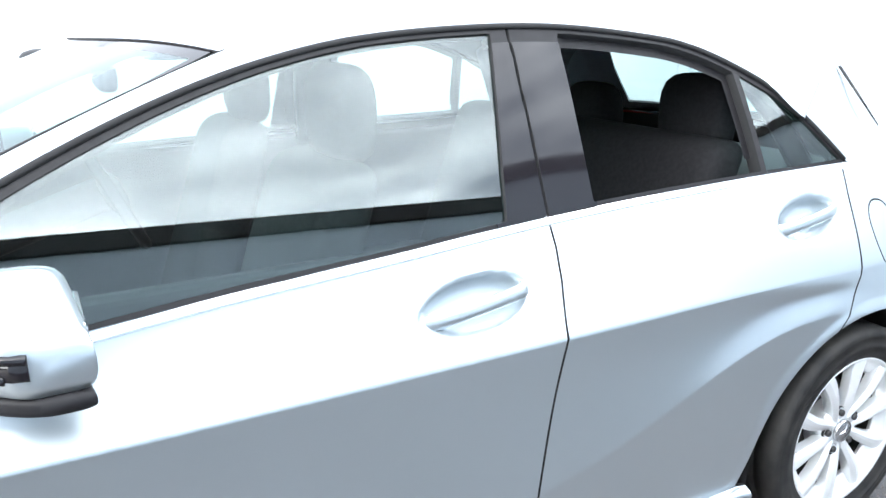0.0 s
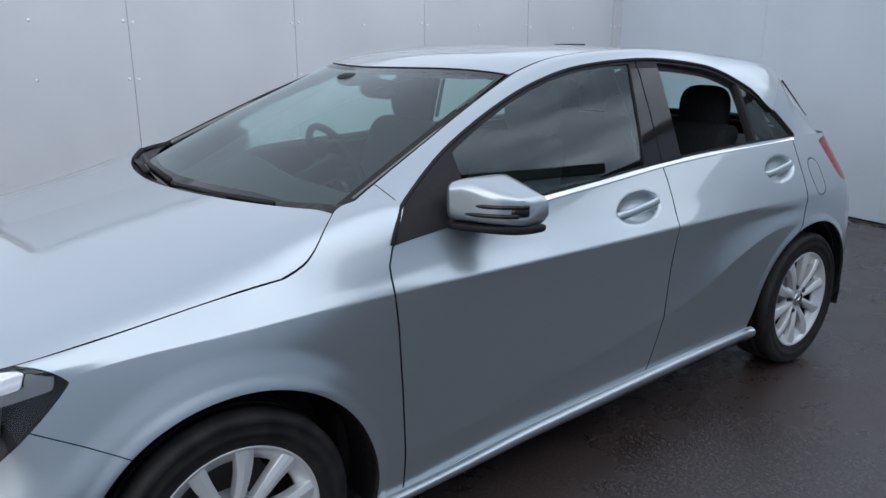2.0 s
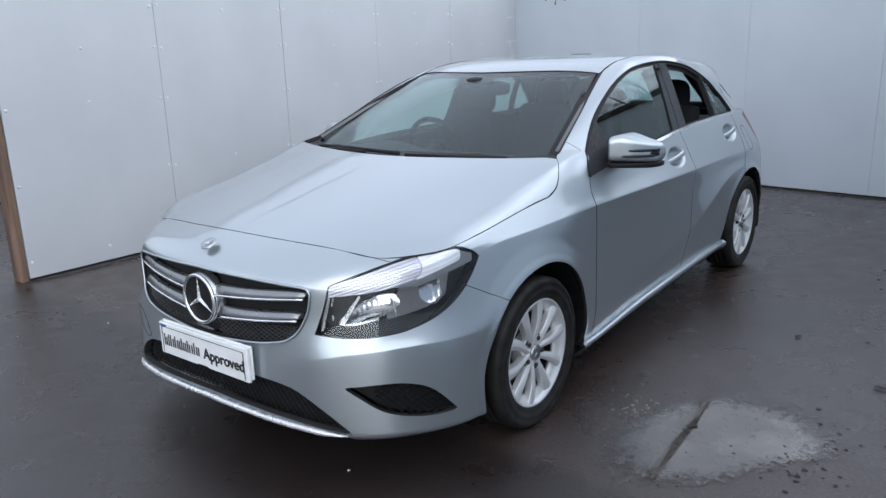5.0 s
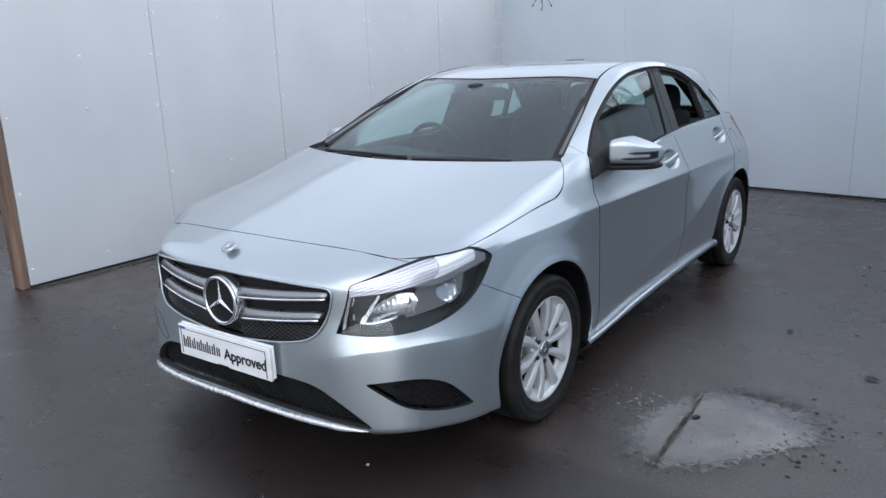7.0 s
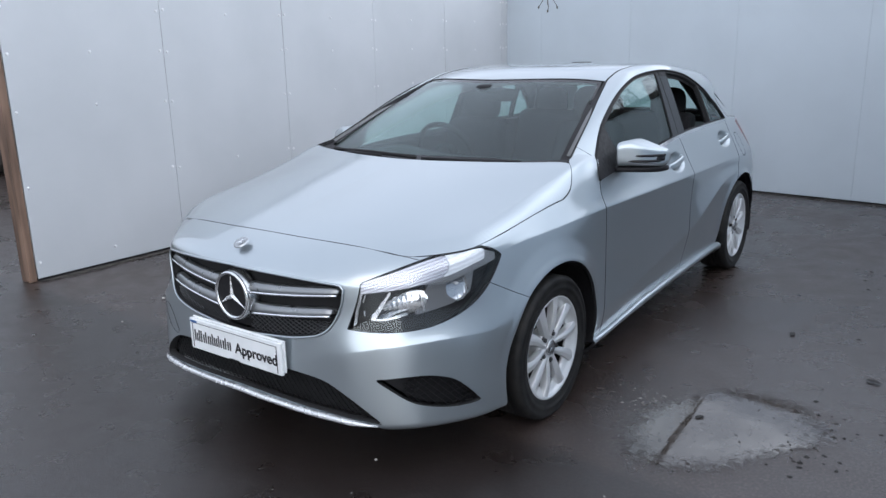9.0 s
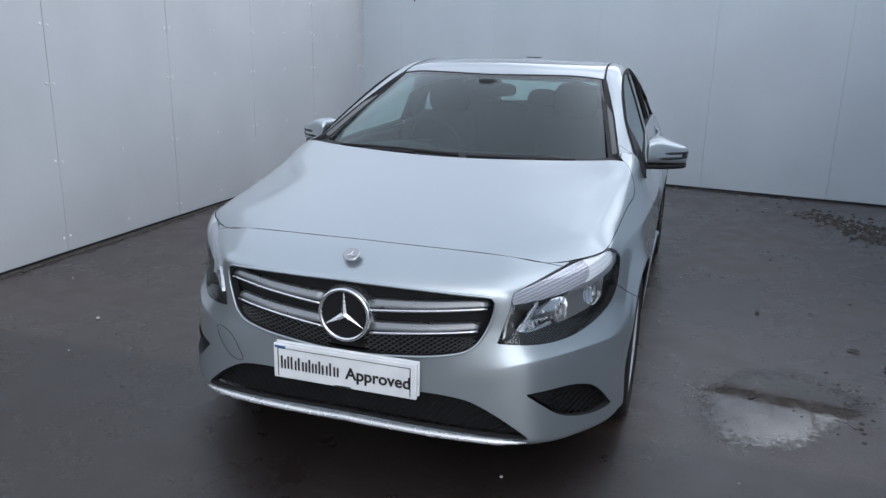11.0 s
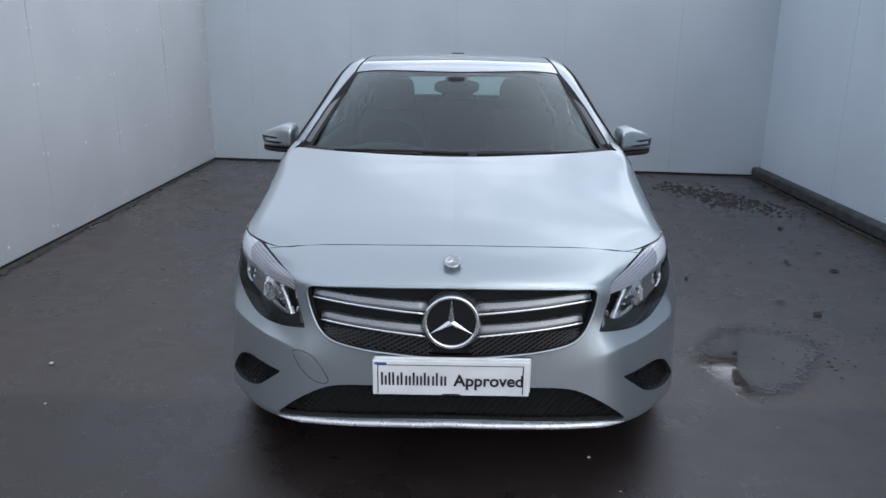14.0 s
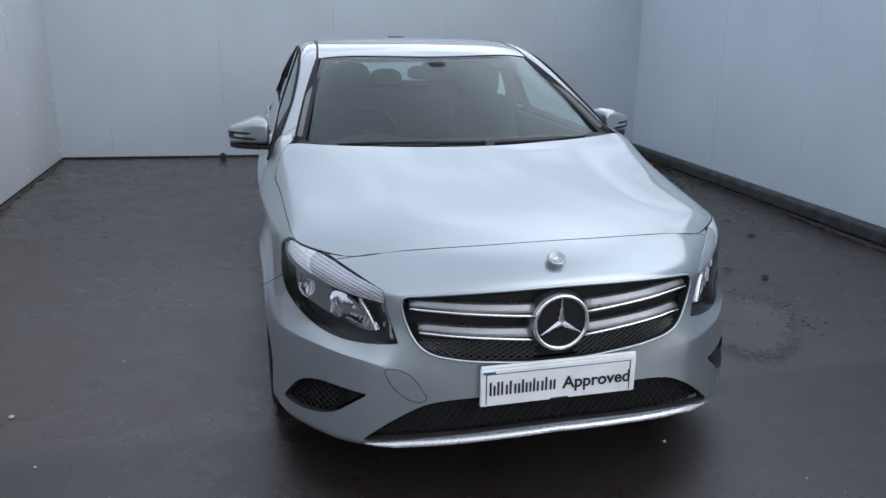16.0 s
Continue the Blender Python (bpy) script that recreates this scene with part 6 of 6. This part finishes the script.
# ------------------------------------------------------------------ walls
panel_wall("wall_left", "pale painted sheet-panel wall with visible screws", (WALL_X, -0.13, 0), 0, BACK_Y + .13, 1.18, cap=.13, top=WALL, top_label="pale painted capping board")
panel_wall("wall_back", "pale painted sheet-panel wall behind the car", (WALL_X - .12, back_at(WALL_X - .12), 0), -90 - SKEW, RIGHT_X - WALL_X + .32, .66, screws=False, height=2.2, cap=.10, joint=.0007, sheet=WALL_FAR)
panel_wall("wall_right", "pale painted sheet-panel wall with a concrete kerb", (RIGHT_X, back_at(RIGHT_X), 0), 180, back_at(RIGHT_X) + 2.6, .43, kerb=True, screws=False, joint=.0009, sheet=WALL_SIDE_LIT)
post = thing("end_post", "brown timber post at the end of the wall", "post", kind="structure")
part("post", box_bm(WALL_X - .12, WALL_X - .002, -.185, -.133, 0, WALL_H, .006, 2), TIMBER, post)

# ------------------------------------------------------------------ yard details
def blot(name, outline, z, material, label, category, rough=0.03, seed=1, kind="", n=220, fade=(1.04, .90, .78, .62, .3)):
    """A thin patch on the ground; the point value cover falls to nothing at its border, where the material breaks it up."""
    pts = loop2d(outline, n)
    c = pts.mean(axis=0)
    bm = bmesh.new()
    layer = bm.verts.layers.float.new("cover")
    rings = []
    for j, f in enumerate(fade):
        ring = []
        for x, y in pts:
            w = noise.noise(Vector((x * 9, y * 9, seed))) * rough + noise.noise(Vector((x * 31, y * 31, seed + 5))) * rough * .5
            d = np.array([x, y]) - c
            q = c + d * f + d / (np.linalg.norm(d) + 1e-9) * w * f
            v = bm.verts.new((q[0], q[1], z))
            v[layer] = min(1.0, j / 3)
            ring.append(v)
        rings.append(ring)
    k = len(pts)
    mid = bm.verts.new((c[0], c[1], z))
    mid[layer] = 1.0
    for a, b in zip(rings[:-1], rings[1:]):
        for i in range(k):
            bm.faces.new((a[i], a[(i + 1) % k], b[(i + 1) % k], b[i]))
    for i in range(k):
        bm.faces.new((rings[-1][i], rings[-1][(i + 1) % k], mid))
    bmesh.ops.recalc_face_normals(bm, faces=bm.faces[:])
    return tagged(part(name, bm, material), label, category, kind=kind)


def strip_patch(name, a, b, inward, width, z, material, label, seed):
    """A border of dirt along a straight foot, full at the wall and ragged on the open side."""
    a, b, inward = Vector(a), Vector(b), Vector(inward)
    bm = bmesh.new()
    layer = bm.verts.layers.float.new("cover")
    n = int((b - a).length / .05)
    rows = []
    for i in range(n + 1):
        p = a + (b - a) * i / n
        w = width * (1 + .9 * noise.noise(Vector((p.x * 1.1, p.y * 1.1, seed))) + .5 * noise.noise(Vector((p.x * 5, p.y * 5, seed))))
        row = []
        for f, c in ((0, 1), (.35, .8), (.7, .4), (1, 0)):
            q = p + inward * max(.02, w) * f
            v = bm.verts.new((q.x, q.y, z))
            v[layer] = c
            row.append(v)
        rows.append(row)
    for r, t in zip(rows[:-1], rows[1:]):
        for k in range(3):
            bm.faces.new((r[k], r[k + 1], t[k + 1], t[k]))
    bmesh.ops.recalc_face_normals(bm, faces=bm.faces[:])
    if bm.faces[0].normal.z < 0:
        bmesh.ops.reverse_faces(bm, faces=bm.faces[:])
    return tagged(part(name, bm, material), label, "dirt", kind="structure")


blot("puddle", [(1.14, .0), (1.15, .31), (1.25, .55), (1.38, .72), (1.54, .78), (1.74, .75), (1.91, .57), (1.90, .37), (1.77, .20), (1.57, -.08), (1.41, -.16), (1.22, -.14)],
     .004, WATER, "shallow puddle reflecting the pale sky and the wall", "puddle", .02, 3, fade=(1.02, .87, .73, .56, .22))
# damp dirt along the foot of the walls
strip_patch("dirt_edge", (WALL_X + .002, -.12, 0), (WALL_X + .002, BACK_Y, 0), (1, 0, 0), .10, .004, DIRT, "damp dirt along the foot of the wall", 11)
strip_patch("dirt_edge", (WALL_X, BACK_Y - .002, 0), (RIGHT_X - .1, back_at(RIGHT_X - .1) - .002, 0), (0, -1, 0), .07, .0045, DIRT, "damp dirt along the foot of the wall", 13)
strip_patch("dirt_edge", (RIGHT_X - .102, back_at(RIGHT_X), 0), (RIGHT_X - .102, -2.4, 0), (-1, 0, 0), .09, .005, DIRT, "damp dirt along the foot of the kerb", 17)


def chips(name, places, label, category, material, size, seed):
    """Many small flakes and crumbs lying on the ground, in one mesh."""
    rng = random.Random(seed)
    bm = bmesh.new()
    for x, y in places:
        r = size * rng.uniform(.4, 1.5)
        h = r * rng.uniform(.25, .7)
        q = rng.uniform(0, 6.28)
        n = rng.choice((5, 6, 7))
        low = [bm.verts.new((x + r * math.cos(q + 6.283 * k / n) * rng.uniform(.6, 1.1), y + r * math.sin(q + 6.283 * k / n) * rng.uniform(.6, 1.1), .001)) for k in range(n)]
        up = bm.verts.new((x + rng.uniform(-.3, .3) * r, y + rng.uniform(-.3, .3) * r, h))
        for k in range(n):
            bm.faces.new((low[k], low[(k + 1) % n], up))
    return tagged(part(name, bm, material), label, category, kind="stuff")


rng = random.Random(21)
cluster = []
while len(cluster) < 640:
    along_line = rng.gauss(.62, .28)
    x, y = 2.09 + .71 * along_line + rng.gauss(0, .13), 4.8 - 1.09 * along_line + rng.gauss(0, .17)
    if 1.6 < x < 3.2 and 2.6 < y < 5.6:
        cluster.append((x, y))
chips("leaf_litter", cluster[:460], "dark leaf crumbs and litter swept together", "litter", LEAF, .023, 3)
chips("grit", cluster[460:], "pale grit among the litter", "grit", GRIT, .013, 4)
chips("scattered_crumbs", [(rng.uniform(1.5, 3.2), rng.uniform(.6, 4.5)) for _ in range(70)], "scattered dark crumbs on the asphalt", "litter", LEAF, .011, 5)
chips("grit_in_puddle", [(rng.gauss(1.80, .10), rng.gauss(.42, .14)) for _ in range(80)] + [(rng.uniform(1.2, 1.8), rng.uniform(-.1, .6)) for _ in range(25)], "dark crumbs in the puddle", "litter", LEAF, .009, 6)
chips("pale_specks", [(rng.uniform(-2.7, 2.4), rng.uniform(-1.6, 1.2)) for _ in range(60)], "pale specks of grit on the asphalt", "grit", GRIT, .0045, 7)
chips("grit_by_puddle", [(rng.gauss(1.2, .07), rng.gauss(.40, .09)) for _ in range(90)], "grit at the edge of the puddle", "grit", GRIT, .006, 8)


def leaf_thing(x, y, length, turn, seed):
    """One curled dead leaf."""
    rng = random.Random(seed)
    bm = bmesh.new()
    rows = []
    for i in range(7):
        t = i / 6
        w = length * .28 * math.sin(math.pi * min(1, t * .9 + .08)) * rng.uniform(.8, 1.1)
        rows.append([bm.verts.new(((t - .5) * length, k * w, .004 + abs(k) * w * .35 + .12 * length * (t - .5) ** 2)) for k in (-1, -.5, 0, .5, 1)])
    for a, b in zip(rows[:-1], rows[1:]):
        for k in range(4):
            bm.faces.new((a[k], a[k + 1], b[k + 1], b[k]))
    ob = part("dead_leaf", bm, LEAF)
    ob.matrix_basis = pose(x, y, .001, 0, 0, turn)
    return tagged(ob, "curled brown dead leaf on wet asphalt", "leaf", "fallen leaves")


for i, (x, y, l, a) in enumerate(((1.93, 1.11, .065, -15), (2.65, 2.91, .07, 40), (2.30, 1.95, .06, 80), (2.54, 1.74, .08, 10), (2.62, 2.17, .06, 120), (2.29, 1.87, .05, 30), (2.66, 2.92, .07, 100), (2.06, .92, .08, 30), (1.50, 1.55, .05, 75), (3.0, 3.3, .06, 5), (1.40, .36, .045, 60))):
    leaf_thing(x, y, l, a, i)
clump = part("leaf_clump", ball_bm((0, 0, 0), (.035, .03, .035), 16, 10, 2.2), LEAF)
for v in clump.data.vertices:
    v.co *= 1 + .35 * noise.noise(v.co * 60)
clump.location = (-1.295, 5.735, .03)
tagged(clump, "dark clump of dead leaves against the wall", "leaves")
for x, y, r in ((.516, -.626, .007), (-1.90, .113, .012), (-1.72, -.28, .006), (-1.55, .55, .006), (.88, -.95, .004), (-2.55, .62, .007)):
    bm = bmesh.new()
    bmesh.ops.create_icosphere(bm, subdivisions=2, radius=r)
    for v in bm.verts:
        v.co *= 1 + .25 * noise.noise(v.co * 90 + Vector((x, y, 0)) * 7)
        v.co.z *= .55
    ob = part("pale_stone", bm, WHITE_STONE, smooth=True)
    ob.location = (x, y, r * .4)
    tagged(ob, "small pale stone lying on the asphalt", "stone", "loose stones")


# ------------------------------------------------------------------ trees and growth beyond the walls
def branch(bm, p, d, length, r, depth, rng, sides):
    steps = 4
    pts, rad = [p], [r]
    for i in range(steps):
        d = (d + Vector((rng.gauss(0, .16), rng.gauss(0, .16), rng.gauss(.03, .12)))).normalized()
        p = p + d * length / steps
        pts.append(p)
        rad.append(r * (1 - .55 * (i + 1) / steps))
    t = tube_bm(pts, r, sides, radii=rad)
    me = bpy.data.meshes.new("tmp")
    t.to_mesh(me)
    t.free()
    bm.from_mesh(me)
    bpy.data.meshes.remove(me)
    if depth:
        for k in range(rng.choice((4, 5, 5))):
            i = rng.randint(1, steps)
            side = Vector((rng.gauss(0, 1), rng.gauss(0, 1), rng.gauss(.35, .5))).normalized()
            branch(bm, pts[i], (d * .55 + side).normalized(), length * rng.uniform(.5, .72), rad[i] * .62, depth - 1, rng, max(3, sides - 1))


def bare_tree(x, y, height, seed):
    rng = random.Random(seed)
    tree = thing("bare_tree", "leafless winter tree standing beyond the wall", "tree", "bare trees")
    tree.location = (x, y, 0)
    pts = [Vector((rng.gauss(0, .06) * i, rng.gauss(0, .06) * i, height * .42 * i / 5)) for i in range(6)]
    part("trunk", tube_bm(pts, .14, 9, radii=[.17, .14, .125, .115, .105, .09]), BARK, tree, smooth=True)
    for k in range(11):
        bm = bmesh.new()
        a = 6.283 * k / 11 + rng.uniform(-.4, .4)
        branch(bm, pts[rng.choice((3, 4, 5))], Vector((math.cos(a), math.sin(a), rng.uniform(.5, 1.3))).normalized(), height * rng.uniform(.24, .34), .042, 3, rng, 5)
        part("limb", bm, BARK, tree)
    return tree


bare_tree(2.3, 9.6, 4.5, 1)
bare_tree(2.6, 8.9, 4.3, 5)
bare_tree(3.2, 8.9, 4.5, 2)
bare_tree(2.0, 8.6, 4.2, 7)
bare_tree(3.0, 10.2, 4.8, 3)

# one thin twig hanging over the wall
twig = thing("hanging_twig", "thin bare twig hanging down over the wall", "twig")
bm = tube_bm([(-2.42, 6.28, 2.75), (-2.30, 5.95, 2.55), (-2.20, 5.70, 2.28), (-2.13, 5.55, 2.08), (-2.12, 5.52, 1.985)], .006, 6, radii=[.008, .007, .0055, .005, .004])
part("stem", bm, BARK, twig)
for q in ([(-2.15, 5.6, 2.15), (-2.08, 5.54, 2.06), (-2.00, 5.5, 1.98), (-1.985, 5.5, 1.945)], [(-2.16, 5.6, 2.12), (-2.20, 5.55, 2.03), (-2.235, 5.52, 1.96)], [(-2.12, 5.53, 2.02), (-2.095, 5.5, 1.95), (-2.10, 5.49, 1.91)]):
    part("sprig", tube_bm(q, .004, 5), BARK, twig)
    part("bud", ball_bm(q[-1], (.009, .009, .014), 8, 6), BARK, twig)


def leaf_mass(name, boxes, label, category, count, size, seed):
    """Growth as a crowd of small leaves scattered through lumpy volumes."""
    rng = random.Random(seed)
    bm = bmesh.new()
    for _ in range(count):
        x0, x1, y0, y1, z0, z1 = rng.choice(boxes)
        p = Vector((rng.uniform(x0, x1), rng.uniform(y0, y1), rng.uniform(z0, z1)))
        if noise.noise(p * 1.1) < -.12:
            continue
        q = Euler((rng.uniform(-.9, .9), rng.uniform(-.9, .9), rng.uniform(0, 6.28))).to_matrix()
        s = size * rng.uniform(.6, 1.4)
        a = [bm.verts.new(p + q @ Vector(v) * s) for v in ((0, -1, 0), (.55, -.1, .12), (0, 1, 0), (-.55, -.1, .12))]
        bm.faces.new((a[0], a[1], a[2]))
        bm.faces.new((a[0], a[2], a[3]))
    return tagged(part(name, bm, IVY), label, category, kind="stuff")


leaf_mass("shrubbery", [(-9.5, -7.5, -6, 8, 0, 1.6), (-10.5, -8.5, -6, 8, .5, 2.6)], "dull green shrubs beyond the wall", "shrubs", 5200, .11, 31)
bank = part("earth_bank", box_bm(-12, -8.6, -8, 10, 0, 1.2, .3, 3), EARTH)
tagged(bank, "dark earth bank behind the shrubs", "bank", kind="structure")
leaf_mass("far_hedge", [(-30, 30, -34, -30, 0, 3.2)], "distant dull hedge across the yard", "hedge", 9000, .35, 33)
hedge_core = part("hedge_core", box_bm(-40, 40, -35, -33, 0, 2.8, .4, 2), EARTH)
tagged(hedge_core, "dark mass of the distant hedge", "hedge", kind="structure")
